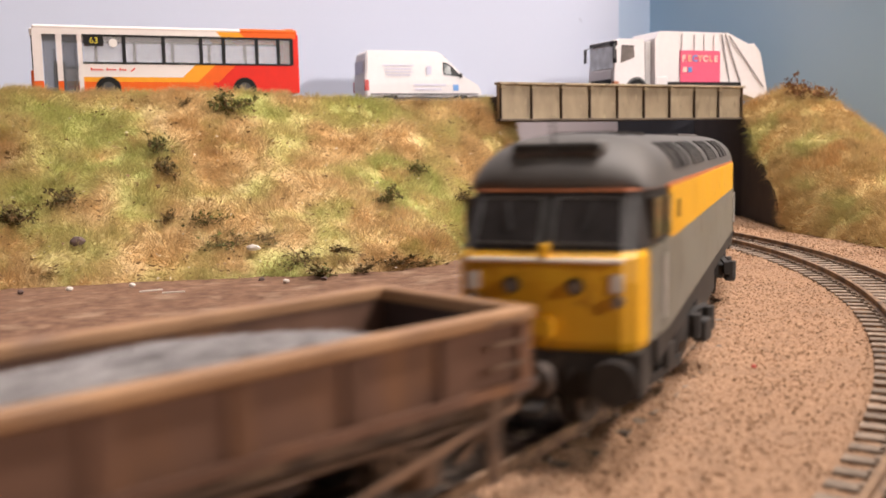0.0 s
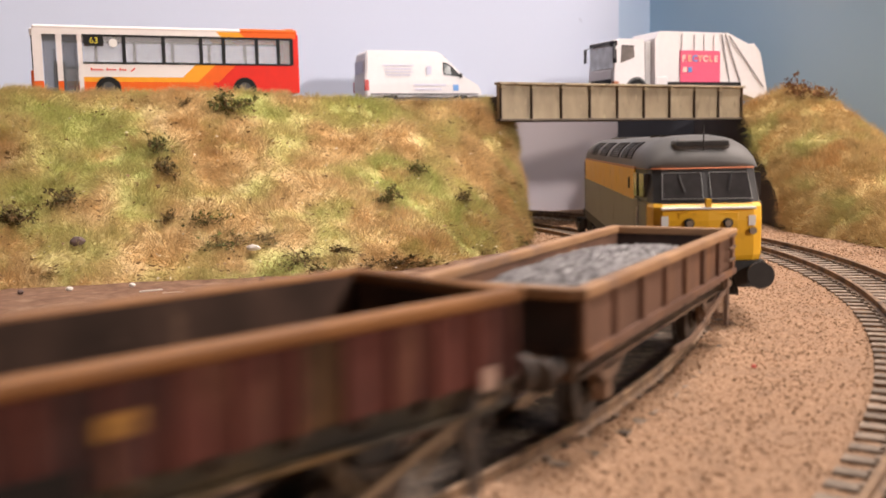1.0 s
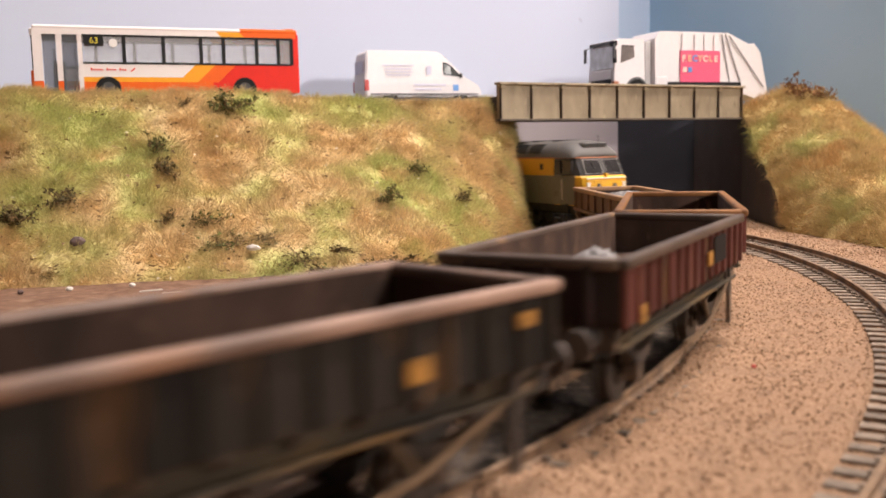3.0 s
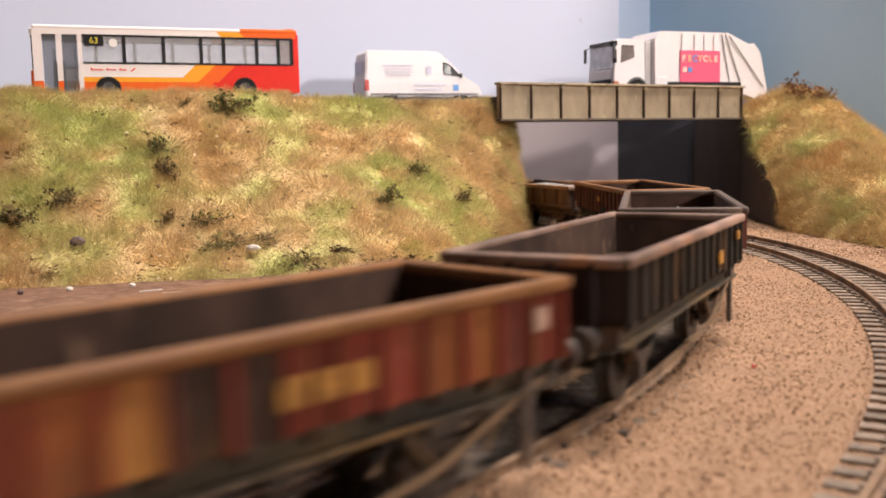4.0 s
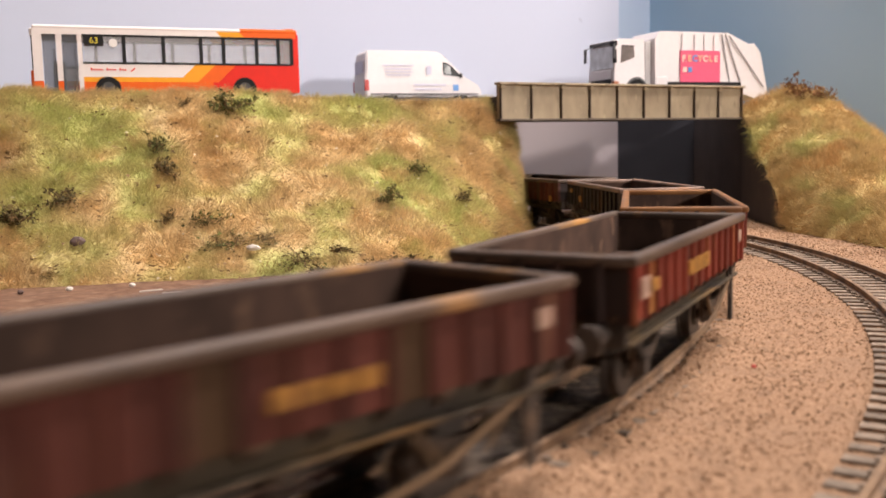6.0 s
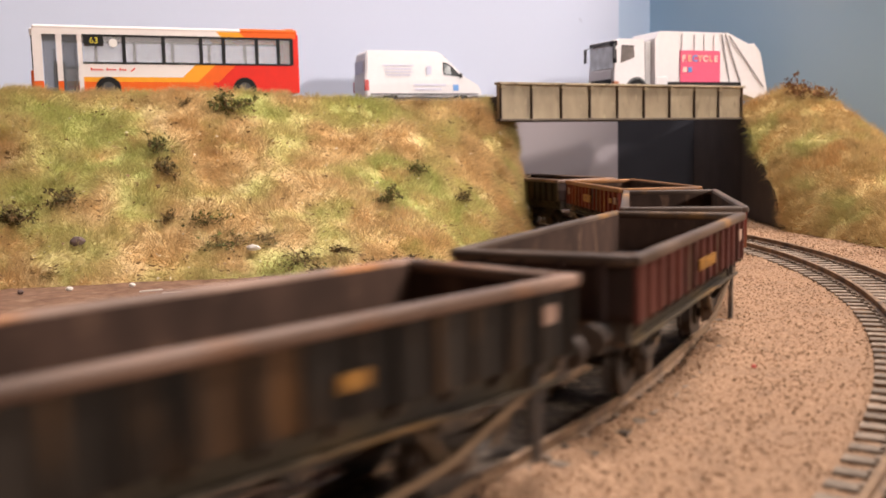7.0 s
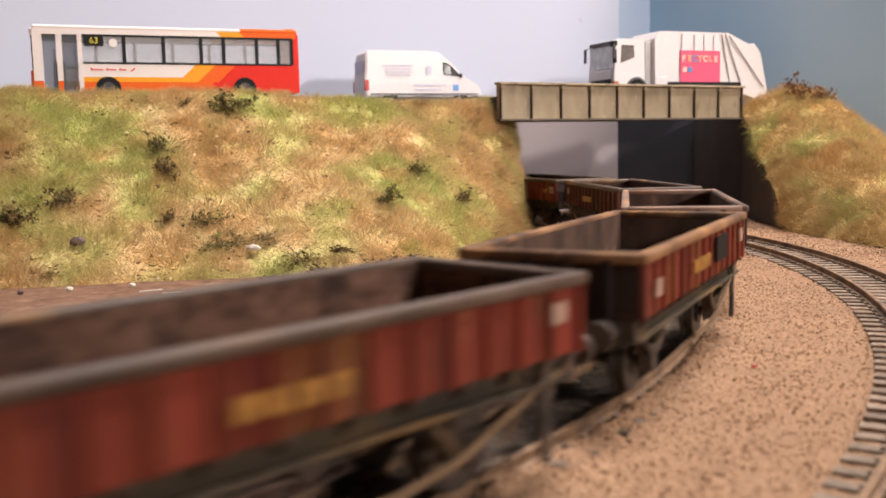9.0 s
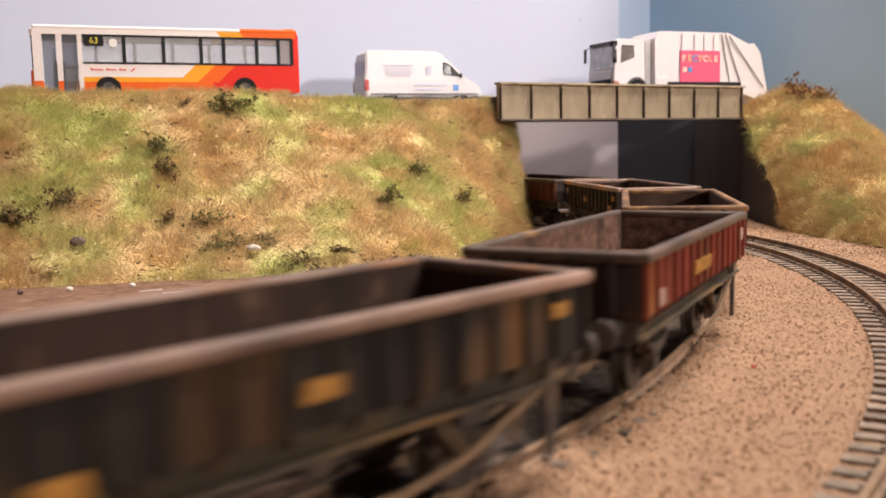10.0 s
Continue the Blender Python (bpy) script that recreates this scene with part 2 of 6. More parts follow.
def build_ground():
    ob = finish("ground", cbox(-2.2, 1.2, -1.3, 2.2, -0.022, GZ - 0.0012), SAND)
    tagged(ob, "sandy brown ballast spread over the layout board", "ground", kind="structure")
    near = grid_mesh("ballast_bed", 300, 420, lambda u, v: (lambda x, y: (x, y, ground_z(x, y)))(-0.14 + 0.45 * u, 0.09 + 0.62 * v), SAND, smooth=True)
    tagged(near, "grainy sandy ballast beside the curved tracks", "ballast", kind="structure")
    yard = grid_mesh("earth", 220, 200, lambda u, v: (lambda x, y: (x, y, GZ + 0.0014 + 0.0006 * fbm(x * 60, y * 60)))(-0.47 + 0.53 * u, -0.06 + 0.49 * v), EARTH)
    yard.location.z = 0
    # the earth ends beside the inner track
    me = yard.data
    for v in me.vertices:
        d = math.hypot(v.co.x - CX, v.co.y - CY)
        if d > RAD - 0.013:
            v.co.z = GZ + 0.0014 - min(0.006, (d - RAD + 0.013) * 0.6)
    tagged(yard, "bare brown earth at the foot of the grass bank", "earth", kind="structure")
    # loose grains
    rnd = np.random.RandomState(3)
    vs, fs = [], []

    def grains(n, box_, size, accept):
        k = 0
        while k < n:
            x, y = rnd.uniform(box_[0], box_[1]), rnd.uniform(box_[2], box_[3])
            if not accept(x, y):
                continue
            k += 1
            r = size * rnd.uniform(0.5, 1.3)
            p = np.array((x, y, ground_z(x, y) + r * 0.1))
            b = len(vs)
            q = rnd.normal(size=(4, 3))
            q = np.array(((1, 1, 1), (1, -1, -1), (-1, 1, -1), (-1, -1, 1))) * 0.75 * r + q * r * 0.25
            c, s_ = math.cos(x * 9e3), math.sin(x * 9e3)
            q = q @ np.array(((c, -s_, 0), (s_, c, 0), (0, 0, 1)))
            vs.extend(p + q)
            fs.extend(((b, b + 1, b + 2), (b, b + 2, b + 3), (b, b + 3, b + 1), (b + 1, b + 3, b + 2)))

    def off_rails(x, y):
        d = math.hypot(x - CX, y - CY)
        return min(abs(d - RAD - 0.00825), abs(d - RAD + 0.00825), abs(d - RAD2 - 0.00825), abs(d - RAD2 + 0.00825)) > 0.0022

    grains(42000, (-0.05, 0.24, 0.12, 0.42), 0.00030, off_rails)
    grains(22000, (-0.02, 0.26, 0.40, 0.68), 0.00042, off_rails)
    g = raw("loose_ballast", vs, fs, GRAIN)
    tagged(g, "loose grains of sandy ballast", "ballast", kind="stuff")
    for name, b_, m, lab in (("floor", (-2.6, 2.2, -2.2, 2.6, -1.0, -0.95), CARPET, "dark carpet floor of the room"),
                             ("ceiling", (-2.6, 2.2, -2.2, 2.6, 1.55, 1.6), ROOM, "white ceiling of the room"),
                             ("wall_south", (-2.6, 2.2, -2.25, -2.2, -0.95, 1.55), ROOM, "pale plaster wall"),
                             ("wall_north", (-2.6, 2.2, 2.6, 2.65, -0.95, 1.55), ROOM, "pale plaster wall"),
                             ("wall_west", (-2.65, -2.6, -2.2, 2.6, -0.95, 1.55), ROOM, "pale plaster wall"),
                             ("wall_east", (2.2, 2.25, -2.2, 2.6, -0.95, 1.55), ROOM, "pale plaster wall")):
        tagged(finish(name, cbox(*b_), m), lab, name.split("_")[0], kind="structure")


def sheet(name, path, z0, z1, material, label, thick=0.004, hole=None):
    """An upright board along a plan line; hole: (from, to, height), lengths along it."""
    bm = bmesh.new()
    runs = [(a, b, z0) for a, b in zip(path, path[1:])]
    if hole:
        a, b = Vector(path[0]), Vector(path[1])
        d = (b - a).normalized()
        h0, h1 = a + d * hole[0], a + d * hole[1]
        runs = [(a, h0, z0), (h0, h1, hole[2]), (h1, b, z0)] + runs[1:]
    for a, b, low in runs:
        a, b = Vector(a), Vector(b)
        d = (b - a).normalized()
        n = Vector((-d.y, d.x)) * thick
        lo = [bm.verts.new((*p, low)) for p in (a, b, b + n, a + n)]
        hi = [bm.verts.new((*p, z1)) for p in (a, b, b + n, a + n)]
        bm.faces.new(lo[::-1])
        bm.faces.new(hi)
        for i in range(4):
            bm.faces.new((lo[i], lo[(i + 1) % 4], hi[(i + 1) % 4], hi[i]))
    bmesh.ops.recalc_face_normals(bm, faces=bm.faces)
    return tagged(finish(name, bm, material), label, "backdrop", kind="structure")


def build_backdrop():
    sm = bmesh.new()
    for dx, dz, w in ((0.0, 0.0, 0.0011), (0.0010, -0.0009, 0.0007), (-0.0006, 0.0010, 0.0006)):
        cyl(sm, (dx, 0, dz), (0, 1, 0), w, 0.0003, 9)
    ob = tagged(finish("smudge", sm, SMUDGE), "small grey smudge on the painted sky board", "mark", kind="structure")
    ob.matrix_basis = Matrix.Translation(road(0.3965, 0.1349, 0.1450)) @ Matrix.Rotation(math.radians(ROAD_ANGLE), 4, "Z")
    c = road(0.4318, 0.135)
    left = road(-1.2, 0.135)
    k = 1.6318
    sheet("backdrop", [left.xy, c.xy], GZ - 0.001, 0.42, SKY, "pale painted sky board behind the road", hole=(k - 0.29, k - 0.104, 0.068))
    p2 = Vector((0.178, 0.80))
    sheet("backdrop_corner", [c.xy, p2], GZ - 0.001, 0.42, SKYMID, "mid blue painted corner of the sky board")
    sheet("backdrop_side", [p2, Vector((0.42, 0.60))], GZ - 0.001, 0.42, SKYBLUE, "blue painted sky board at the side")
    # added board: the sky board's shaded foot, its shade put into a mauve-grey
    sheet("wall_back", [road(0.262, 0.131).xy, road(0.4300, 0.131).xy], GZ - 0.001, 0.0685, SKYSHADE, "mauve-grey board for the shaded foot of the sky board under the bridge", thick=0.003)
    # added dark board: its colour stands in for the shade under the bridge
    sheet("wall_tunnel", [Vector((0.1385, 0.762)), Vector((0.2058, 0.735))], GZ - 0.001, 0.069, TUNNELSHADE, "dark blue-grey board standing in for the shade beside the tracks under the bridge")


SMUDGE = plain("grey_smudge", (0.46, 0.495, 0.61), 0.9, 0.1)
SKYSHADE = plain("shaded_sky_board", (0.52, 0.47, 0.50), 0.9, 0.05, scale=8)
# blue of the side board, darkened as if shaded by the deck
TUNNELSHADE = mat("tunnel_shade_board", [(0.3, (0.034, 0.036, 0.047)), (0.7, (0.052, 0.054, 0.069))], scale=20, rough=0.85)
SKYMID = mat("painted_sky_mid", [(0.35, (0.40, 0.50, 0.66)), (0.65, (0.46, 0.56, 0.70))], scale=5, rough=0.9, spec=0.1, detail=2)


# ---- tracks ----
def rail_mesh(radius, side, a_from, a_to, steps):
    prof = [(-0.0012, -0.0026), (0.0012, -0.0026), (0.0012, -0.0022), (0.00035, -0.0018), (0.00035, -0.0008), (0.0006, -0.0005), (0.0006, -0.0001), (0.0004, 0.0),
            (-0.0004, 0.0), (-0.0006, -0.0001), (-0.0006, -0.0005), (-0.00035, -0.0008), (-0.00035, -0.0018), (-0.0012, -0.0022)]
    vs, fs = [], []
    n = len(prof)
    for i in range(steps + 1):
        a = a_from + (a_to - a_from) * i / steps
        p, h = along(radius, a, side * 0.00825)
        out = Vector((math.sin(h), -math.cos(h), 0))
        vs += [p + out * r + Vector((0, 0, z)) for r, z in prof]
        if i:
            fs += [((i - 1) * n + j, (i - 1) * n + (j + 1) % n, i * n + (j + 1) % n, i * n + j) for j in range(n)]
    return vs, fs


def build_track(radius, label, sleeper_mat, pale):
    t = tagged(new("track"), label, "railway track")
    for side in (-1, 1):
        vs, fs = rail_mesh(radius, side, -2.9, 2.9, 520)
        r = raw("rail", vs, fs, RAILSIDE, t, "brown weathered rail with a worn bright head")
        r.data.materials.append(STEEL)
        for p in r.data.polygons:
            if p.normal.z > 0.6 and r.data.vertices[p.vertices[0]].co.z > -0.0003:
                p.material_index = 1
    sl = cbox(-0.0016, 0.0016, -0.0155, 0.0155, -0.0012, 0, bevel=0.0002)
    for y in (-0.00825, 0.00825):
        for s in (-1, 1):
            box(sl, -0.0008, 0.0008, y + s * 0.0017 - 0.0006, y + s * 0.0017 + 0.0006, 0, 0.0006)
    me = bpy.data.meshes.new("sleeper")
    sl.to_mesh(me)
    sl.free()
    me.materials.append(sleeper_mat)
    rnd = random.Random(5)
    for i in range(210):
        a = -1.75 + i * 0.0068 / radius * 1.0
        if a > 1.2:
            break
        p, h = along(radius, a)
        piece("sleeper", me, t, Matrix.Translation(p + Vector((0, 0, -0.0026 + rnd.uniform(-1e-4, 0)))) @ Matrix.Rotation(h + rnd.uniform(-0.03, 0.03), 4, "Z"))
    return t


# ---- grass banks ----
def lerp_line(pts, u):
    """A point on a smooth line through pts, u from 0 to 1."""
    k = u * (len(pts) - 1)
    i = min(int(k), len(pts) - 2)
    f = k - i
    p0, p1, p2, p3 = (Vector(pts[max(0, min(len(pts) - 1, i + d))]) for d in (-1, 0, 1, 2))
    return 0.5 * (2 * p1 + (p2 - p0) * f + (2 * p0 - 5 * p1 + 4 * p2 - p3) * f * f + (3 * p1 - p0 - 3 * p2 + p3) * f ** 3)


def bank_place(toe, crest, back, u, v):
    a, b, c = lerp_line(toe, u), lerp_line(crest, u), lerp_line(back, u)
    if v < 0.8:
        w = v / 0.8
        p = a.lerp(b, w)
        p.z = a.z + (b.z - a.z) * (w ** 0.92)
        bulge = math.sin(w * math.pi)
    else:
        p = b.lerp(c, (v - 0.8) / 0.2)
        bulge = 0.15
    q = p * 26
    d = (b - a)
    n = Vector((d.y, -d.x, 0)).normalized()
    k = 0.0055 * fbm(q.x, q.y, q.z) * (0.35 + 0.65 * bulge) + 0.0012 * noise.noise(p * 160)
    out = Vector((a.x - b.x, a.y - b.y, 0.05)).normalized()
    return p + out * (k - 0.002 * bulge) + Vector((0, 0, 0.0008 * noise.noise(p * 120)))


def fibres(place, count, length, seed, width=0.00022, lean=0.55, vmax=0.86, umin=0.0, umax=1.0):
    rnd = np.random.RandomState(seed)
    vs, fs = [], []
    for i in range(count):
        u, v = rnd.uniform(umin, umax), rnd.uniform(0, vmax)
        p = place(u, v)
        e = 0.004
        pu, pv = place(min(1, u + e), v), place(u, min(1, v + e))
        nrm = (pu - p).cross(pv - p)
        if nrm.length < 1e-12:
            continue
        nrm.normalize()
        if nrm.z < 0:
            nrm = -nrm
        clump = noise.noise(p * 130)
        flow = Vector((noise.noise(p * 70), noise.noise(p * 70 + Vector((9, 0, 0))), noise.noise(p * 70 + Vector((0, 9, 0)))))
        d = nrm * 0.55 + Vector((0, 0, 0.15)) + Vector(rnd.normal(size=3)) * lean + flow * 1.5 + Vector((clump, -abs(clump), clump)) * 0.4
        d.normalize()
        ln = length * rnd.uniform(0.45, 1.25)
        side = d.cross(Vector((0.3 * rnd.normal(), 1, 0.2))).normalized() * width * rnd.uniform(0.6, 1.2)
        mid = p + d * ln * 0.55 - nrm * 0.0002
        tip = p + d * ln + Vector((rnd.normal(), rnd.normal(), -0.8)) * ln * 0.18
        b = len(vs)
        vs += [p - side - nrm * 0.0004, p + side - nrm * 0.0004, mid + side * 0.7, mid - side * 0.7, tip]
        fs += [(b, b + 1, b + 2, b + 3), (b + 3, b + 2, b + 4)]
    return vs, fs


CHAFF = plain("pale_chaff", (0.74, 0.66, 0.48), 0.5, 0.1)


def build_banks():
    toe = [(-0.62, 0.22, GZ), (-0.42, 0.285, GZ), (-0.30, 0.315, GZ), (-0.20, 0.342, GZ), (-0.150, 0.353, GZ), (-0.088, 0.366, GZ), (-0.022, 0.378, GZ), (0.018, 0.425, GZ), (0.042, 0.482, GZ), (0.046, 0.53, GZ), (0.042, 0.565, GZ)]
    crest = []
    for s in (-0.42, -0.20, -0.08, -0.02, 0.03, 0.09, 0.155, 0.205, 0.238, 0.258, 0.262):
        crest.append(road(s, -0.022, 0.0775))
    crest[-3] = road(0.240, -0.023, 0.0720)
    crest[-2] = road(0.2575, -0.019, 0.0712)
    crest[-1] = road(0.263, -0.002, 0.0700)
    for p in crest[:6]:
        p.z = 0.0786
    crest[-4].z, crest[-5].z = 0.0718, 0.0738
    back = [Vector((p.x, p.y, min(0.0745, p.z - 0.0005))) + N_ROAD * 0.012 for p in crest]
    pl = lambda u, v: bank_place(toe, crest, back, u, v)
    bank = tagged(new("grass_bank"), "grassy embankment of straw and green static grass below the road", "embankment", kind="structure")
    grid_mesh("turf", 330, 110, pl, TURF, parent=bank)
    vs, fs = fibres(pl, 180000, 0.0058, 11, umin=0.24, width=0.00011)
    tagged(raw("grass", vs, fs, GRASS, bank, "straw and green static grass fibres"), kind="stuff")
    # crumbs of dead leaf and chaff caught in the grass
    rnd = np.random.RandomState(8)
    for material, n, size, label in ((TWIG, 1500, 0.00036, "brown crumbs of dead leaf in the grass"), (CHAFF, 420, 0.00026, "pale chaff in the grass")):
        vs, fs = [], []
        for i in range(n):
            p = pl(rnd.uniform(0.26, 1), rnd.uniform(0.01, 0.8) ** 1.2) + Vector((rnd.normal(), -abs(rnd.normal()) - 1.2, 0.6)) * 0.0014
            b = len(vs)
            d = np.array((1.8, 1, 1)) * size * rnd.uniform(0.5, 1.6)
            vs += [Vector(np.array(p) + rnd.normal(size=3) * d) for k in range(4)]
            fs += [(b, b + 1, b + 2), (b, b + 2, b + 3), (b, b + 3, b + 1), (b + 1, b + 3, b + 2)]
        tagged(raw("grass_litter", vs, fs, material, bank, label), kind="stuff")
    toe2 = [(0.1925, 0.517, GZ), (0.1975, 0.492, GZ), (0.203, 0.45, GZ), (0.205, 0.41, GZ), (0.205, 0.36, GZ), (0.21, 0.30, GZ), (0.22, 0.25, GZ)]
    crest2 = [(0.2025, 0.632, 0.0690), (0.2320, 0.628, 0.0815), (0.2510, 0.600, 0.0715), (0.2570, 0.565, 0.0520), (0.2600, 0.51, 0.0330), (0.262, 0.42, 0.018), (0.24, 0.28, 0.0)]
    back2 = [(0.215, 0.70, 0.062), (0.25, 0.70, 0.066), (0.28, 0.66, 0.05), (0.31, 0.60, 0.03), (0.34, 0.54, 0.015), (0.36, 0.44, 0.0), (0.30, 0.28, GZ)]
    pr = lambda u, v: bank_place(toe2, crest2, back2, u, v)
    bank2 = tagged(new("grass_bank"), "dry straw-coloured grass bank beside the bridge", "embankment", kind="structure")
    grid_mesh("turf", 150, 90, pr, DRYTURF, parent=bank2)
    vs, fs = fibres(pr, 60000, 0.0070, 12, vmax=0.93, width=0.00012)
    tagged(raw("grass", vs, fs, DRY, bank2, "dry straw static grass fibres"), kind="stuff")
    return pl, pr


def scrub(m, r, seed, mat_leaf=None, mat_twig=None, leaves=300, label="dark tangled scrub clump on the grass bank", flat=0.7):
    """A bush of fine wiry stems with crumbs of foliage."""
    rnd = random.Random(seed)
    ob = tagged(new("scrub_bush"), label, "bush", group="scrub on the banks")
    ob.matrix_basis = m
    bm = bmesh.new()
    tips = []
    for i in range(26):
        p = Vector((rnd.gauss(0, 0.3), rnd.gauss(0, 0.3), 0)) * r
        d = Vector((rnd.gauss(0, 1), rnd.gauss(0, 1), rnd.uniform(0.2, 1.2))).normalized()
        for k in range(4):
            q = p + d * r * rnd.uniform(0.2, 0.36)
            q.z = max(q.z, 0.0)
            bar(bm, p, q, r * 0.05 * (1 - k * 0.17), r * 0.05 * (1 - k * 0.17), up=(0.3, 0.2, 1))
            tips.append(q.copy())
            d = (d + Vector((rnd.gauss(0, 0.6), rnd.gauss(0, 0.6), rnd.gauss(0, 0.45)))).normalized()
            p = q
    tagged(part("twig_tangle", bm, mat_twig or TWIG, ob), kind="stuff")
    vs, fs = [], []
    for i in range(leaves):
        c = rnd.choice(tips) + Vector((rnd.gauss(0, 1), rnd.gauss(0, 1), rnd.gauss(0, 1))) * r * 0.12
        b = len(vs)
        s = r * rnd.uniform(0.04, 0.095)
        for k in range(4):
            vs.append(c + Vector((rnd.gauss(0, 1), rnd.gauss(0, 1), rnd.gauss(0, 1))) * s)
        fs += [(b, b + 1, b + 2), (b, b + 2, b + 3), (b, b + 3, b + 1), (b + 1, b + 3, b + 2)]
    tagged(raw("foliage", vs, fs, mat_leaf or SCRUB, ob), kind="stuff")
    return ob


# ---- the road bridge ----
def build_bridge():
    br = tagged(new("bridge"), "short road bridge with grey-brown plate girder over the tracks", "bridge", kind="structure")
    L, z0, z1 = 0.1915, 0.0628, 0.0838
    base = Matrix.Translation((0.0335, 0.535, 0)) @ Matrix.Rotation(math.radians(29.0), 4, "Z")

    def gp(name, bm, m, label=""):
        ob = part(name, bm, m, br, label)
        ob.matrix_basis = base
        return ob
    gp("web_plate", cbox(0, L, 0, 0.0022, z0 + 0.0003, z1 - 0.0012), GIRDER)
    gp("top_flange", cbox(-0.001, L + 0.001, -0.0028, 0.003, z1 - 0.0014, z1, bevel=0.0003), GIRDER)
    gp("bottom_flange", cbox(-0.001, L + 0.001, -0.0028, 0.003, z0 - 0.0010, z0 + 0.0003, bevel=0.0003), RIB, "dark lower flange")
    n = 10
    me = bpy.data.meshes.new("stiffener")
    b = bmesh.new()
    box(b, -0.00025, 0.00025, -0.0018, 0.0001, z0 + 0.0003, z1 - 0.0014)
    b.to_mesh(me)
    b.free()
    me.materials.append(RIB)
    me2 = bpy.data.meshes.new("bracket")
    b = bmesh.new()
    box(b, -0.0003, 0.0028, -0.0021, 0.0, z1 - 0.0036, z1 - 0.0015, bevel=0.0003)
    b.to_mesh(me2)
    b.free()
    me2.materials.append(GIRDER)
    for i in range(n):
        x = 0.0008 + (L - 0.0016) * i / (n - 1)
        piece("stiffener", me, br, base @ Matrix.Translation((x, 0, 0)))
        if i < n - 1:
            piece("bracket", me2, br, base @ Matrix.Translation((x, 0, 0)))
    # the girder at the far side and the deck between them
    gp("far_girder", cbox(0, L, 0.1282, 0.1300, z0 + 0.002, z1 - 0.006), GIRDER)
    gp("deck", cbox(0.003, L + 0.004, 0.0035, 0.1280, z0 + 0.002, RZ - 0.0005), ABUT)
    # abutments: near the toe of each bank, running back under the deck
    bm = bmesh.new()
    # the wall runs back under the deck; its wing comes forwards with a sloping top
    foot = [(0.1945, 0.520), (0.2035, 0.634), (0.1985, 0.735)]
    top = [GZ, 0.0640, 0.0640]
    rings = []
    for (x, y), z in zip(foot, top):
        rings.append([bm.verts.new(p) for p in ((x, y, GZ - 0.001), (x, y, z), (x + 0.0025, y, z), (x + 0.0025, y, GZ - 0.001))])
    for a, c in zip(rings, rings[1:]):
        for k in range(4):
            bm.faces.new((a[k], a[(k + 1) % 4], c[(k + 1) % 4], c[k]))
    bm.faces.new(rings[0])
    bm.faces.new(rings[-1][::-1])
    bmesh.ops.recalc_face_normals(bm, faces=bm.faces)
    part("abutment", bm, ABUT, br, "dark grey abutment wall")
    rd = bmesh.new()
    box(rd, -1.3, 0.285, -0.013, 0.1345, RZ - 0.004, RZ, 0)
    ob = finish("road", rd, ASPHALT)
    ob.matrix_basis = Matrix.Translation(road(0.0, 0.0)) @ Matrix.Rotation(math.radians(ROAD_ANGLE), 4, "Z")
    tagged(ob, "dark asphalt road along the top of the bank", "road", kind="structure")


build_ground()
build_backdrop()
build_track(RAD, "inner curved railway track bedded in ballast", SLEEPER, False)
build_track(RAD2, "outer curved railway track with brown rails", SLEEPER2, True)
BANK, BANK_DRY = build_banks()
build_bridge()


def build_trackbed():
    """Oily dirt between the rails of the inner track."""
    def place(u, v):
        a = -1.9 + 3.2 * u
        p, h = along(RAD, a, (v - 0.5) * 0.0148)
        p.z = -0.0022 + 0.0006 * noise.noise(p * 330) + 0.0003 * noise.noise(p * 1100)
        return p
    tagged(grid_mesh("track_dirt", 900, 10, place, DIRT), "dark oily dirt between the inner rails", "ballast", kind="structure")


DIRT = mat("oily_dirt", [(0.3, (0.05, 0.037, 0.027)), (0.6, (0.13, 0.094, 0.066)), (0.8, (0.27, 0.19, 0.13))], scale=420, rough=0.85, bump=0.6, bscale=1800, dist=0.0004, spots=[((0.03, 0.024, 0.02), 60, 0.5, 0.7)])
DEAD = mat("dead_brown_twig", [(0.3, (0.11, 0.05, 0.02)), (0.7, (0.26, 0.13, 0.055))], scale=200, rough=0.9, island=0.4, spec=0.2)
OLIVE = mat("olive_scrub_leaf", [(0.3, (0.07, 0.075, 0.02)), (0.7, (0.15, 0.135, 0.045))], scale=120, rough=0.85, island=0.5, spec=0.2)
build_trackbed()

# scrub: x, y, height of the ground there, size
UPPER = [(-0.1065, 0.4795, 0.0685, 0.0105), (-0.1618, 0.399, 0.0275, 0.0082), (-0.1313, 0.4395, 0.0490, 0.0075), (-0.1247, 0.4215, 0.0395, 0.0065), (-0.1763, 0.3815, 0.0215, 0.0078),
         (-0.1005, 0.3962, 0.0170, 0.0062), (-0.1159, 0.396, 0.0198, 0.0040), (-0.1277, 0.4765, 0.0725, 0.0035), (-0.024, 0.4312, 0.0245, 0.0055), (-0.0128, 0.463, 0.0365, 0.0050), (0.0105, 0.458, 0.0222, 0.0045)]
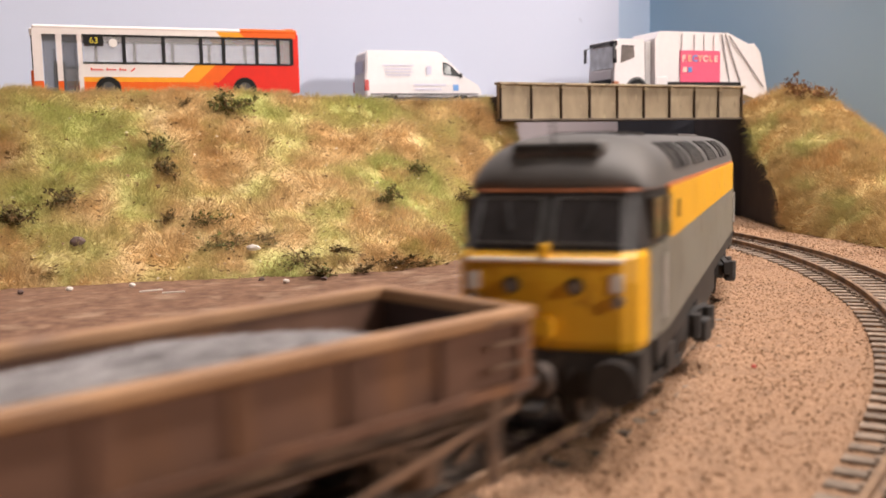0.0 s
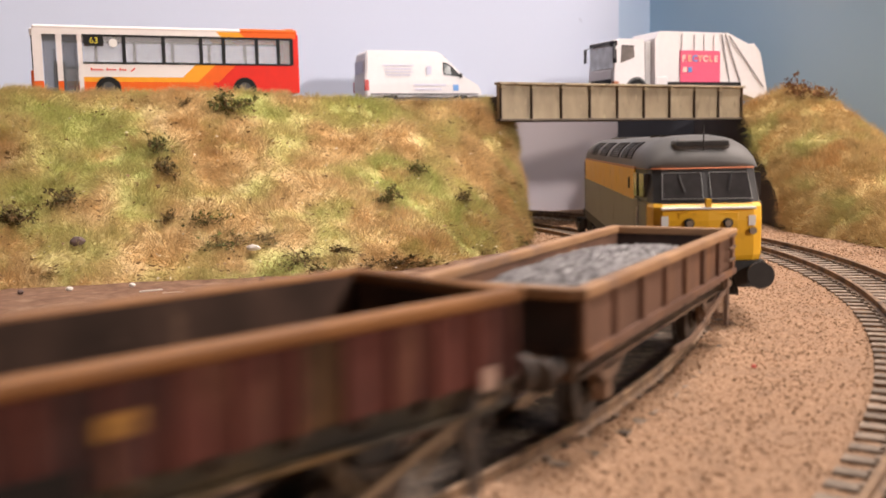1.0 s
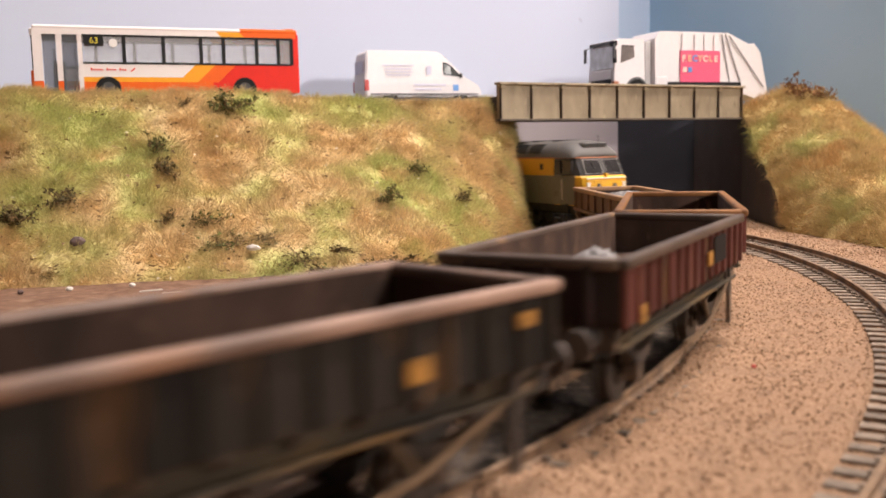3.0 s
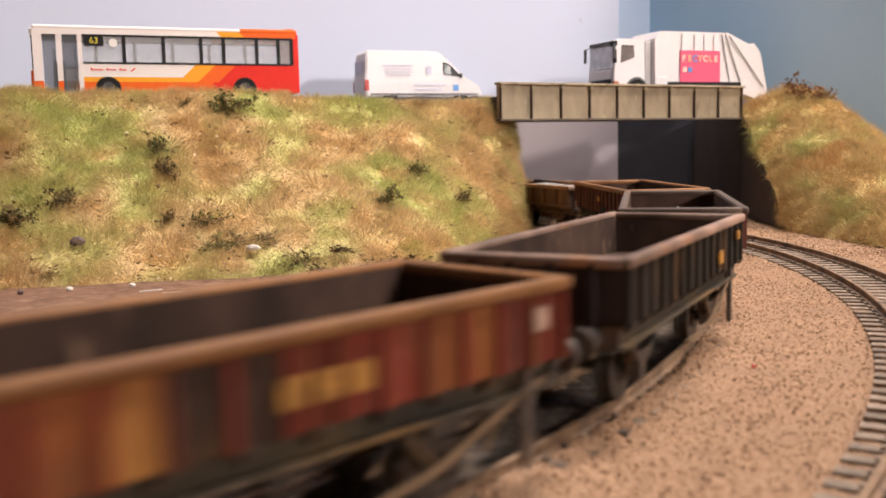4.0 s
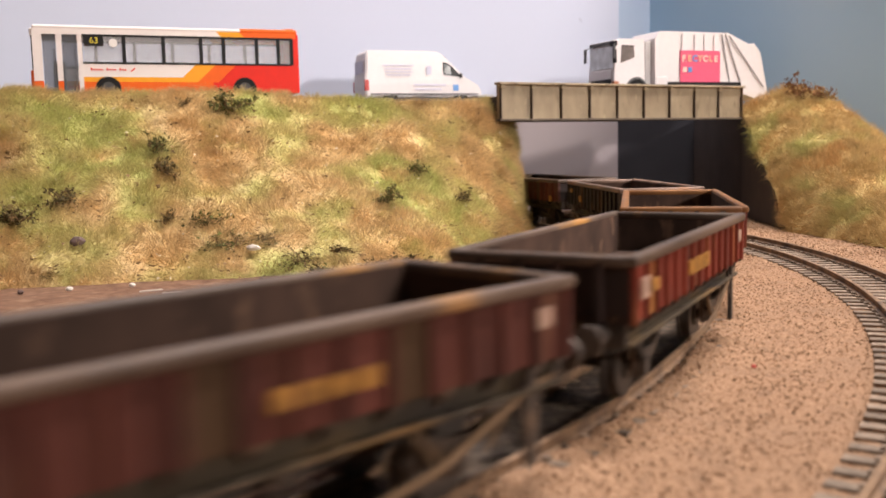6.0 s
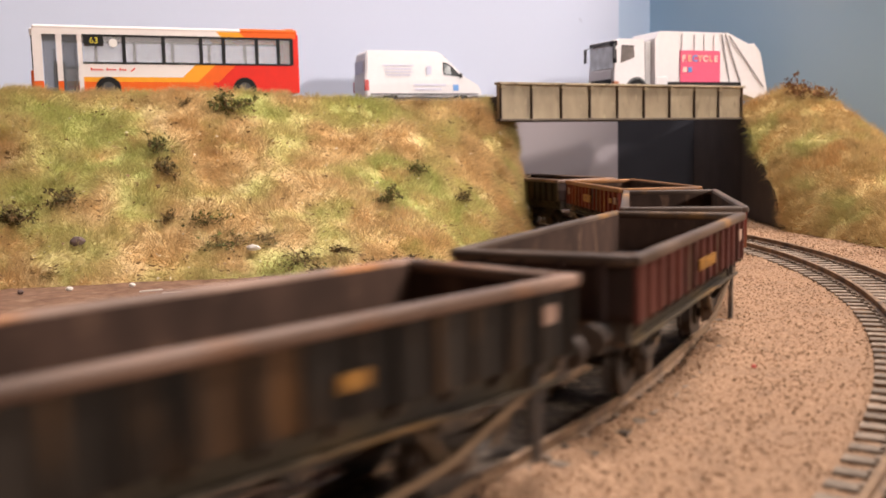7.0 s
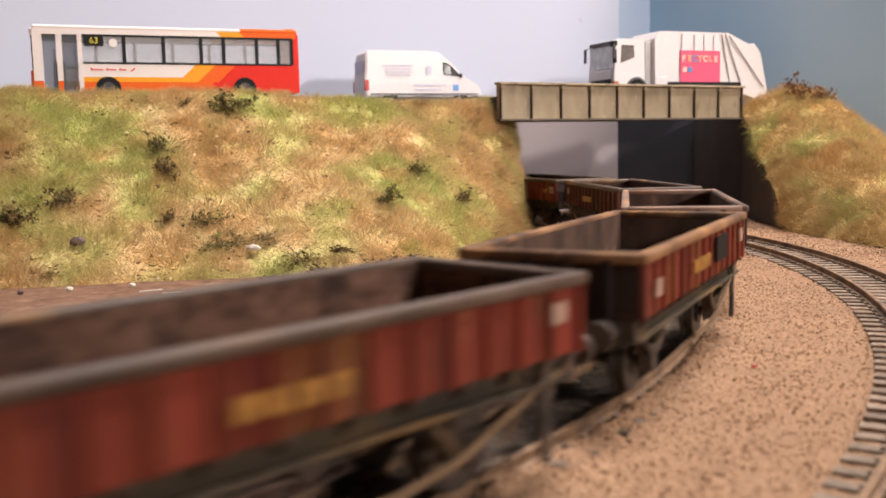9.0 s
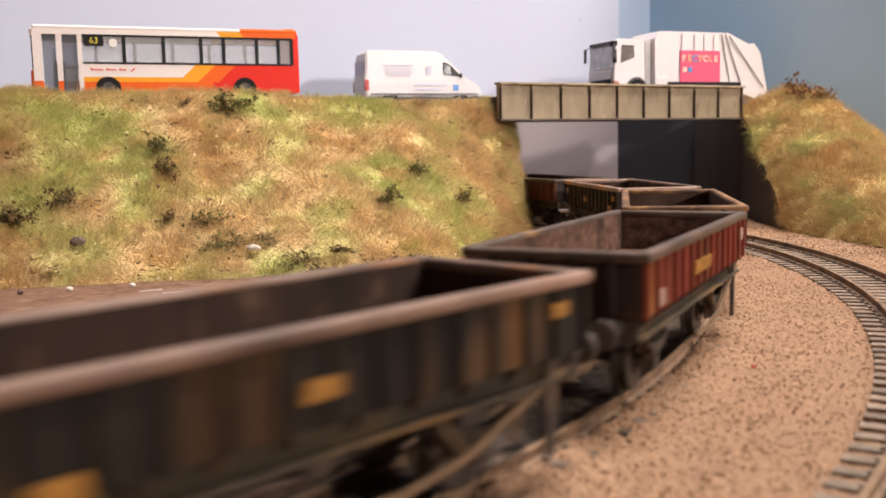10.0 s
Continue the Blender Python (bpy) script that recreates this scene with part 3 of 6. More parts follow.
LOWER = [(-0.0904, 0.3872, 0.0095, 0.0085), (-0.0743, 0.390, 0.0110, 0.0050), (-0.0567, 0.381, 0.0030, 0.0070), (-0.0482, 0.368, -0.0012, 0.0082), (-0.0429, 0.383, 0.0060, 0.0052), (-0.0198, 0.384, -0.0004, 0.0075),
         (-0.0090, 0.391, -0.0020, 0.0062), (-0.0330, 0.3745, -0.0010, 0.0060), (-0.0640, 0.3765, 0.0000, 0.0058), (-0.1529, 0.361, 0.0015, 0.0040), (-0.1469, 0.375, 0.0095, 0.0035), (0.020, 0.437, -0.0015, 0.0060), (0.038, 0.478, -0.0015, 0.0062), (0.044, 0.505, -0.0010, 0.0058)]
for i, (x, y, z, r) in enumerate(UPPER):
    scrub(pose(x, y - 0.002, z, 35, 0, 40 * i), r, 20 + i, mat_leaf=OLIVE if i in (0, 2, 5, 8, 9) else SCRUB)
for i, (x, y, z, r) in enumerate(LOWER):
    scrub(pose(x, y - 0.001, z, 20, 0, 40 * i) @ Matrix.Diagonal((1.25, 1, 0.6, 1)), r, 60 + i, leaves=170, label="low dark scrub at the foot of the bank", mat_leaf=SCRUB if i % 3 else OLIVE)
for i, (x, y, z, r) in enumerate(((0.236, 0.6155, 0.0765, 0.0135), (0.2455, 0.603, 0.0735, 0.0080), (0.2450, 0.524, 0.0325, 0.0068), (0.2264, 0.6205, 0.0180, 0.0045), (0.2064, 0.445, -0.0028, 0.0048))):
    scrub(pose(x, y - 0.001, z, 15, 0, 50 * i), r, 90 + i, mat_leaf=DEAD if i < 2 else (GRASS if i == 4 else SCRUB), mat_twig=DEAD, leaves=110 if i < 2 else 220, label="dead brown plant on the dry bank" if i < 2 else "small scrub on the dry bank")


def pebble(x, y, z, size, material, label, seed, name="stone_chip"):
    rnd = random.Random(seed)
    bm = bmesh.new()
    bmesh.ops.create_icosphere(bm, subdivisions=2, radius=1)
    for v in bm.verts:
        k = 1 + 0.25 * noise.noise(v.co * 1.7 + Vector((seed, 0, 0)))
        v.co = Vector((v.co.x * size[0], v.co.y * size[1], v.co.z * size[2])) * k
    ob = finish(name, bm, material)
    ob.matrix_basis = pose(x, y, z, 0, 0, rnd.uniform(-25, 25))
    return tagged(ob, label, "stone")


CHIP = plain("pale_chip", (0.72, 0.66, 0.6), 0.6, 0.08)
REDCHIP = plain("red_chip", (0.5, 0.06, 0.05), 0.6, 0.1)
DARKSTONE = plain("dark_chip", (0.12, 0.08, 0.07), 0.8, 0.2)
pebble(-0.0777, 0.3795, 0.0088, (0.0033, 0.0016, 0.0013), CHIP, "pale chip lying on the grass bank", 1)
pebble(-0.1469, 0.3735, 0.0135, (0.0030, 0.002, 0.0022), DARKSTONE, "reddish-brown stone in the grass", 2)
for i, (x, y) in enumerate(((-0.1395, 0.344), (-0.0706, 0.3583), (-0.118, 0.350), (-0.155, 0.338), (-0.060, 0.352), (-0.046, 0.356))):
    pebble(x, y, GZ + 0.002, (0.0013, 0.0010, 0.0009), DARKSTONE if i % 2 else CHIP, "small stone on the bare earth", 5 + i)
pebble(0.0695, 0.206, GZ + 0.0009, (0.0006, 0.0005, 0.0004), REDCHIP, "tiny red chip in the ballast", 12)
pebble(0.148, 0.355, GZ + 0.0009, (0.0018, 0.0004, 0.0004), DARKSTONE, "dark splinter on the ballast", 13)
for i, (x, y, a) in enumerate(((-0.105, 0.331, 10), (-0.0955, 0.326, -4), (-0.170, 0.338, -8))):
    bm = cyl(bmesh.new(), (0, 0, 0), (1, 0, 0.05), 0.00025, 0.008, 6)
    tagged(finish("straw", bm, CHIP), "pale straw lying on the earth", "straw").matrix_basis = pose(x, y, GZ + 0.0026, 0, 0, a)


# ---- rail vehicles: x forwards, y to the left, z up from the rail head ----
WHEELSETS = []


def wheelset(parent, x, r=0.0062):
    """An axle with its two wheels; on a wagon each wheel is a mesh of its own."""
    def wheel(bm, s):
        cyl(bm, (0, s * 0.0085, 0), (0, 1, 0), r, 0.0022, 24)
        cyl(bm, (0, s * 0.0071, 0), (0, 1, 0), r + 0.0007, 0.0007, 24)
        return cyl(bm, (0, s * 0.0098, 0), (0, 1, 0), r * 0.45, 0.0008, 12)
    bm = cyl(bmesh.new(), (0, 0, 0), (0, 1, 0), 0.0011, 0.022, 10)
    split = parent.parent is None
    if not split:
        wheel(wheel(bm, -1), 1)
    ob = part("axle" if split else "wheelset", bm, WHEEL, parent, "dark steel axle")
    if split:
        for s in (-1, 1):
            part("wheel", wheel(bmesh.new(), s), WHEEL, ob, "dark steel flanged wheel")
    ob.location = (x, 0, r)
    WHEELSETS.append((ob, x, r))
    return ob


WHEEL = mat("wheel_steel", [(0.3, (0.035, 0.03, 0.027)), (0.7, (0.10, 0.08, 0.065))], scale=300, rough=0.6, metal=0.3)
FRAME = mat("underframe_grime", [(0.3, (0.03, 0.024, 0.02)), (0.55, (0.075, 0.055, 0.042)), (0.75, (0.17, 0.11, 0.07))], scale=140, rough=0.85, spots=[((0.22, 0.13, 0.07), 210, 0.6, 0.75)], shift=0.2)
FRAMEBROWN = mat("underframe_rust", [(0.3, (0.10, 0.06, 0.04)), (0.7, (0.24, 0.145, 0.09))], scale=140, rough=0.85, spots=[((0.06, 0.04, 0.03), 180, 0.5, 0.7)], shift=0.2)
RIMRUST = mat("worn_rim", [(0.3, (0.085, 0.043, 0.023)), (0.55, (0.19, 0.10, 0.05)), (0.75, (0.33, 0.185, 0.085))], scale=70, rough=0.6, spec=0.25, spots=[((0.06, 0.035, 0.025), 60, 0.5, 0.66), ((0.42, 0.22, 0.08), 150, 0.62, 0.76)], shift=0.35)
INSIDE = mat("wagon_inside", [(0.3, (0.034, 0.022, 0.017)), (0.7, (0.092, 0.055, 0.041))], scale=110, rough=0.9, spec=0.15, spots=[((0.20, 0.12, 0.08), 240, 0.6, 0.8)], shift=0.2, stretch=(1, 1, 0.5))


RIMPALE = mat("worn_pale_rim", [(0.3, (0.08, 0.05, 0.038)), (0.5, (0.18, 0.115, 0.085)), (0.7, (0.34, 0.22, 0.165))], scale=45, rough=0.5, spec=0.35, spots=[((0.34, 0.15, 0.06), 60, 0.56, 0.7)], shift=0.2)
RIMDARK = mat("dark_worn_rim", [(0.3, (0.055, 0.036, 0.027)), (0.6, (0.115, 0.078, 0.058)), (0.8, (0.20, 0.135, 0.095))], scale=60, rough=0.5, spec=0.35, spots=[((0.40, 0.20, 0.055), 32, 0.60, 0.70)], shift=0.2)
RIMORANGE = mat("rusty_orange_rim", [(0.3, (0.13, 0.055, 0.02)), (0.6, (0.27, 0.12, 0.04)), (0.8, (0.40, 0.20, 0.07))], scale=60, rough=0.55, spec=0.3, spots=[((0.09, 0.05, 0.035), 60, 0.56, 0.7)], shift=0.2)
INSIDERUST = mat("wagon_inside_rusty", [(0.3, (0.05, 0.028, 0.02)), (0.5, (0.12, 0.065, 0.045)), (0.7, (0.19, 0.11, 0.08))], scale=420, rough=0.9, spec=0.15, spots=[((0.04, 0.025, 0.02), 120, 0.52, 0.7)], bump=0.5, bscale=900, dist=0.0004)


def body_paint(name, c, rust, dark, amount=0.28):
    return mat(name, [(0.3, tuple(x * 0.62 for x in c)), (0.65, c)], scale=90, rough=0.62, shift=amount, stretch=(1, 1, 0.35), bump=0.15, bscale=1500, dist=0.0002, spec=0.2,
               spots=[(rust, 120, 0.54, 0.72), (dark, 75, 0.56, 0.74)])


RED = body_paint("wagon_red", (0.21, 0.040, 0.024), (0.24, 0.10, 0.042), (0.06, 0.03, 0.025))
MAROON = body_paint("wagon_maroon", (0.125, 0.040, 0.030), (0.17, 0.075, 0.045), (0.05, 0.03, 0.028))
BLACK = body_paint("wagon_black", (0.032, 0.026, 0.021), (0.12, 0.065, 0.03), (0.014, 0.012, 0.011), 0.45)
BROWN = body_paint("wagon_brown", (0.19, 0.105, 0.072), (0.24, 0.12, 0.06), (0.13, 0.075, 0.055), 0.12)
RUSTPANEL = body_paint("wagon_rust_panel", (0.26, 0.085, 0.028), (0.34, 0.16, 0.045), (0.10, 0.04, 0.025), 0.25)
PANELDARK = body_paint("wagon_dark_panel", (0.055, 0.032, 0.022), (0.12, 0.06, 0.03), (0.03, 0.022, 0.018), 0.2)
RUSTBLACK = body_paint("wagon_rusty_black", (0.075, 0.042, 0.022), (0.19, 0.09, 0.03), (0.025, 0.019, 0.016), 0.3)
YELLOWMARK = plain("yellow_marking", (0.36, 0.17, 0.03), 0.65, 0.5, scale=700)
PALEMARK = plain("white_marking", (0.38, 0.25, 0.19), 0.65, 0.35, scale=400)
DARKMARK = plain("black_patch", (0.022, 0.018, 0.016), 0.8, 0.3, scale=400, spec=0.1)
BUFFER = mat("buffer_steel", [(0.3, (0.05, 0.042, 0.038)), (0.7, (0.15, 0.125, 0.11))], scale=200, rough=0.5, metal=0.5)
STONE = mat("grey_stone_load", [(0.3, (0.29, 0.275, 0.275)), (0.7, (0.45, 0.43, 0.425))], scale=300, rough=0.95, spec=0.15, island=0.25, bump=0.5, bscale=1500, dist=0.0004)

# near black: the shade on the wagons' unlit ends is put into the colour
ENDSHADE = mat("end_shade", [(0.3, (0.016, 0.011, 0.010)), (0.7, (0.045, 0.022, 0.018))], scale=90, rough=0.8, shift=0.3)
WL, WW, WH, WB, PITCH = 0.0980, 0.0352, 0.0296, 0.058, 0.2833


LEVER = mat("worn_lever", [(0.3, (0.10, 0.065, 0.035)), (0.6, (0.20, 0.13, 0.075)), (0.8, (0.30, 0.22, 0.15))], scale=110, rough=0.6)
SOLE = mat("solebar_grime", [(0.3, (0.028, 0.021, 0.014)), (0.6, (0.065, 0.048, 0.028)), (0.8, (0.16, 0.10, 0.04))], scale=110, rough=0.85, spots=[((0.04, 0.03, 0.025), 150, 0.58, 0.75), ((0.30, 0.16, 0.04), 70, 0.62, 0.72)], stretch=(0.4, 1, 1))


BRACKETS = {}


def bracket_mesh(z, W, m):
    """A small gusset between the solebar and the body's lower edge, shared by all of a kind."""
    if (z, W) not in BRACKETS:
        me = bpy.data.meshes.new("bracket")
        b = bmesh.new()
        y0, y1 = W / 2 - 0.0030, W / 2 - 0.0008
        q = [b.verts.new((x, y, zz)) for x in (-0.0007, 0.0007) for y, zz in ((y0, z), (y1, z), (y1, z - 0.0009), (y0, z - 0.0030))]
        for f in ((0, 1, 2, 3), (7, 6, 5, 4), (0, 4, 5, 1), (1, 5, 6, 2), (2, 6, 7, 3), (3, 7, 4, 0)):
            b.faces.new([q[i] for i in f])
        bmesh.ops.recalc_face_normals(b, faces=b.faces)
        b.to_mesh(me)
        b.free()
        me.materials.append(m)
        BRACKETS[(z, W)] = me
    return BRACKETS[(z, W)]


def underframe(w, L, W, z, brown, base):
    m = FRAMEBROWN if brown else FRAME
    for s in (-1, 1):
        sole = part("solebar", cbox(-L / 2 + 0.001, L / 2 - 0.001, s * (W / 2 - 0.0034) - 0.0005, s * (W / 2 - 0.0034) + 0.0005, z - 0.0042, z), SOLE if not brown else m, w)
        part("flange", cbox(-L / 2 + 0.001, L / 2 - 0.001, s * (W / 2 - 0.0034), s * (W / 2 - 0.0012), z - 0.0044, z - 0.0037, bevel=0.0002), SOLE if not brown else m, sole)
        for i in range(10):
            x = -L / 2 + 0.006 + (L - 0.012) * i / 9
            piece("bracket", bracket_mesh(z, W, m), sole, pose(x, 0, 0, 0, 0, 0 if s > 0 else 180))
        for x in (-base / 2, base / 2):
            bm = bmesh.new()
            prism(bm, [(x - 0.0045, z - 0.003), (x + 0.0045, z - 0.003), (x + 0.0016, 0.0042), (x - 0.0016, 0.0042)], s * 0.0118 - 0.0004, s * 0.0118 + 0.0004)
            box(bm, x - 0.0016, x + 0.0016, s * 0.0112, s * 0.0140, 0.0046, 0.0078, bevel=0.0003)
            part("axlebox", bm, m, w)
            bm = bmesh.new()
            for k in range(4):
                prev = None
                h = 0.0075 - 0.0012 * k
                for i in range(7):
                    t = -1 + i / 3
                    q = Vector((x + t * h, s * 0.0136, 0.0082 + 0.0005 * (3 - k) + 0.0016 * t * t * (h / 0.0075)))
                    if prev is not None:
                        bar(bm, prev, q, 0.0006, 0.0014)
                    prev = q
            part("leaf_spring", bm, m, w)
        # long brake lever and its guard
        bm = bmesh.new()
        for p, q in (((-0.002, 0.0062), (0.012, 0.0056)), ((0.012, 0.0056), (0.024, 0.0074)), ((0.024, 0.0074), (L / 2 - 0.0085, z - 0.0040)), ((L / 2 - 0.0085, z - 0.0040), (L / 2 - 0.003, z - 0.0028))):
            bar(bm, (p[0], s * 0.0156, p[1]), (q[0], s * 0.0158, q[1]), 0.0011, 0.0006)
        for x in (base / 2 - 0.0105, base / 2 + 0.0105):
            bar(bm, (x, s * 0.0146, z - 0.004), (x + (0.006 if x < base / 2 else -0.006), s * 0.0146, 0.0070), 0.0007, 0.0006, up=(1, 0, 0))
        part("brake_lever", bm, LEVER if not brown else m, w, "worn pale brake lever")
        bm = bmesh.new()
        bar(bm, (L / 2 - 0.0075, s * 0.0158, z), (L / 2 - 0.0075, s * 0.0158, 0.0030), 0.0020, 0.0009, up=(1, 0, 0))
        bar(bm, (L / 2 - 0.0115, s * 0.0155, z), (L / 2 - 0.0078, s * 0.0158, 0.0075), 0.0006, 0.0005, up=(1, 0, 0))
        part("lever_guard", bm, m, w)
    for s in (-1, 1):
        part("headstock", cbox(s * (L / 2 - 0.001) - 0.0008, s * (L / 2 - 0.001) + 0.0008, -W / 2 + 0.002, W / 2 - 0.002, z - 0.0045, z), m, w)
        for y in (-0.0114, 0.0114):
            bm = bmesh.new()
            cyl(bm, (s * (L / 2 + 0.0022), y, z - 0.002), (s, 0, 0), 0.0017, 0.0044, 12, 0.0013)
            cyl(bm, (s * (L / 2 + 0.0052), y, z - 0.002), (s, 0, 0), 0.0009, 0.003, 8)
            cyl(bm, (s * (L / 2 + 0.0070), y, z - 0.002), (s, 0, 0), 0.0027, 0.0009, 16)
            part("buffer", bm, BUFFER, w, "steel buffer")
        bm = bmesh.new()
        bar(bm, (s * L / 2, 0, 0.0075), (s * (L / 2 + 0.0085), 0, 0.0068), 0.0012, 0.003)
        bar(bm, (s * (L / 2 + 0.0085), -0.004, 0.0068), (s * (L / 2 + 0.0085), 0.004, 0.0068), 0.0022, 0.0008)
        part("coupling", bm, WHEEL, w, "black coupling bar")
        wheelset(w, s * base / 2)
    bm = bmesh.new()
    cyl(bm, (0.008, 0, 0.0085), (0, 1, 0), 0.0026, 0.008, 14)
    bar(bm, (-base / 2, 0, 0.006), (base / 2, 0, 0.006), 0.0007, 0.0007)
    part("brake_gear", bm, m, w)


def make_wagon(paint, label, ribs=15, marks=(), rim=None, patches=(), rusty=(), inside=None):
    """A two-axle open box wagon; marks: (material, x, z, width, height) on the sides."""
    w = tagged(new("box_wagon"), label, "wagon", group="wagons of the train")
    L, W, H, z0, T = WL, WW, WH, 0.0180, 0.0009
    rim = rim or RIMRUST
    underframe(w, L, W, z0, False, WB)
    part("wagon_floor", cbox(-L / 2, L / 2, -W / 2 + T, W / 2 - T, z0, z0 + 0.001), inside or INSIDE, w)
    n = ribs - 1
    pm = bpy.data.meshes.new("side_panel")
    b = cbox(-(L / n) / 2, (L / n) / 2, -T / 2, T / 2, z0 - 0.0002, H - 0.001)
    b.to_mesh(pm)
    b.free()
    pm.materials.append(paint)
    rm = bpy.data.meshes.new("rib")
    b = bmesh.new()
    prism(b, [(-0.0007, z0 - 0.0003), (0.0007, z0 - 0.0003), (0.0007, H - 0.0012), (-0.0007, H - 0.0012)], -0.0008, 0.0)
    for v in b.verts:
        if v.co.y < -0.0004:
            v.co.x *= 0.7
    b.to_mesh(rm)
    b.free()
    rm.materials.append(paint)
    for s in (-1, 1):
        for i in range(n):
            x = -L / 2 + (i + 0.5) * L / n
            q = piece("side_panel", pm, w, pose(x, s * (W / 2 - 0.0012), 0))
            if i in patches or i in rusty:
                q.data = pm.copy()
                q.data.materials[0] = PANELDARK if i in patches else (RUSTPANEL if paint is RED else RUSTBLACK)
        for i in range(ribs):
            x = -L / 2 + 0.0007 + (L - 0.0014) * i / n
            piece("rib", rm, w, pose(x, s * (W / 2 - 0.0012 + T / 2), 0, 0, 0, 180 if s > 0 else 0))
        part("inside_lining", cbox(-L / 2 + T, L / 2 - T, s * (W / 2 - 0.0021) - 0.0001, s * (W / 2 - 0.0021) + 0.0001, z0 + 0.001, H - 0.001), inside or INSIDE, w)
        for m, x, z, a, h in marks:
            bm = bmesh.new()
            k = 1 if m is DARKMARK else max(1, round(a / 0.0042))
            for i in range(k):
                xx = x + (i - (k - 1) / 2) * a / k
                ww = a / k * 0.74 if k > 1 else a
                box(bm, xx - ww / 2, xx + ww / 2, s * (W / 2 - 0.0002), s * (W / 2 + 0.0003), z - h / 2, z + h / 2)
            part("marking", bm, m, w)
        # ends
        bm = cbox(s * (L / 2 - T), s * L / 2, -W / 2 + 0.001, W / 2 - 0.001, z0 - 0.0002, H - 0.001)
        part("end_wall", bm, ENDSHADE, w, "end wall coloured near black for its shade")
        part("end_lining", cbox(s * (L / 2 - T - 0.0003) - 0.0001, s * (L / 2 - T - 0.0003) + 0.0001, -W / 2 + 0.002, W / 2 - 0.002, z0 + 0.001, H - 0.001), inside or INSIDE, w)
        for y in (-0.011, -0.0037, 0.0037, 0.011):
            part("end_rib", cbox(s * L / 2, s * (L / 2 + 0.0009), y - 0.0007, y + 0.0007, z0 - 0.0003, H - 0.0012), ENDSHADE, w)
        part("side_rim", cbox(-L / 2 - 0.0006, L / 2 + 0.0006, s * (W / 2 - 0.0008) - 0.0013, s * (W / 2 - 0.0008) + 0.0012, H - 0.0020, H, bevel=0.0006), rim, w, "worn rusty top rim", smooth=True)
        part("end_rim", cbox(s * (L / 2 - 0.0003) - 0.0012, s * (L / 2 - 0.0003) + 0.0012, -W / 2 + 0.0012, W / 2 - 0.0012, H - 0.0021, H - 0.0001, bevel=0.0006), rim, w, "worn rusty top rim", smooth=True)
    return w


def rubble(w, length, width, z, height, n=900, name="stone_load", seed=4, r0=0.0009, x0=0.0, material=None):
    rnd = np.random.RandomState(seed)
    vs, fs = [], []
    nx, ny = 60, 22
    hgt = lambda u, v: z + height * (max(0, 1 - abs(2 * u - 1) ** 3)) * (0.72 + 0.28 * max(0, 1 - (2 * v - 1) ** 2)) * (0.93 + 0.16 * noise.noise((u * 5, v * 2, 1.7)))
    for j in range(ny + 1):
        for i in range(nx + 1):
            u, v = i / nx, j / ny
            vs.append(np.array((x0 + (u - 0.5) * length, (v - 0.5) * width, hgt(u, v) - 0.0005)))
    fs += [(j * (nx + 1) + i, j * (nx + 1) + i + 1, (j + 1) * (nx + 1) + i + 1, (j + 1) * (nx + 1) + i) for j in range(ny) for i in range(nx)]
    for k in range(n):
        u, v = rnd.uniform(0.02, 0.98), rnd.uniform(0.02, 0.98)
        p = np.array((x0 + (u - 0.5) * length, (v - 0.5) * width, hgt(u, v)))
        r = r0 * rnd.uniform(0.5, 1.3)
        b = len(vs)
        q = np.array(((1, 0, 0), (-1, 0, 0), (0, 1, 0), (0, -1, 0), (0, 0, 1), (0, 0, -1))) * r + rnd.normal(size=(6, 3)) * r * 0.3
        vs.extend(p + q)
        for a, c, d in ((0, 2, 4), (2, 1, 4), (1, 3, 4), (3, 0, 4), (2, 0, 5), (1, 2, 5), (3, 1, 5), (0, 3, 5)):
            fs.append((b + a, b + c, b + d))
    ob = raw(name, vs, fs, material or STONE, w, "heap of pale grey crushed stone")
    tagged(ob, kind="stuff")
    return ob


BL, BH = 0.1065, 0.0263


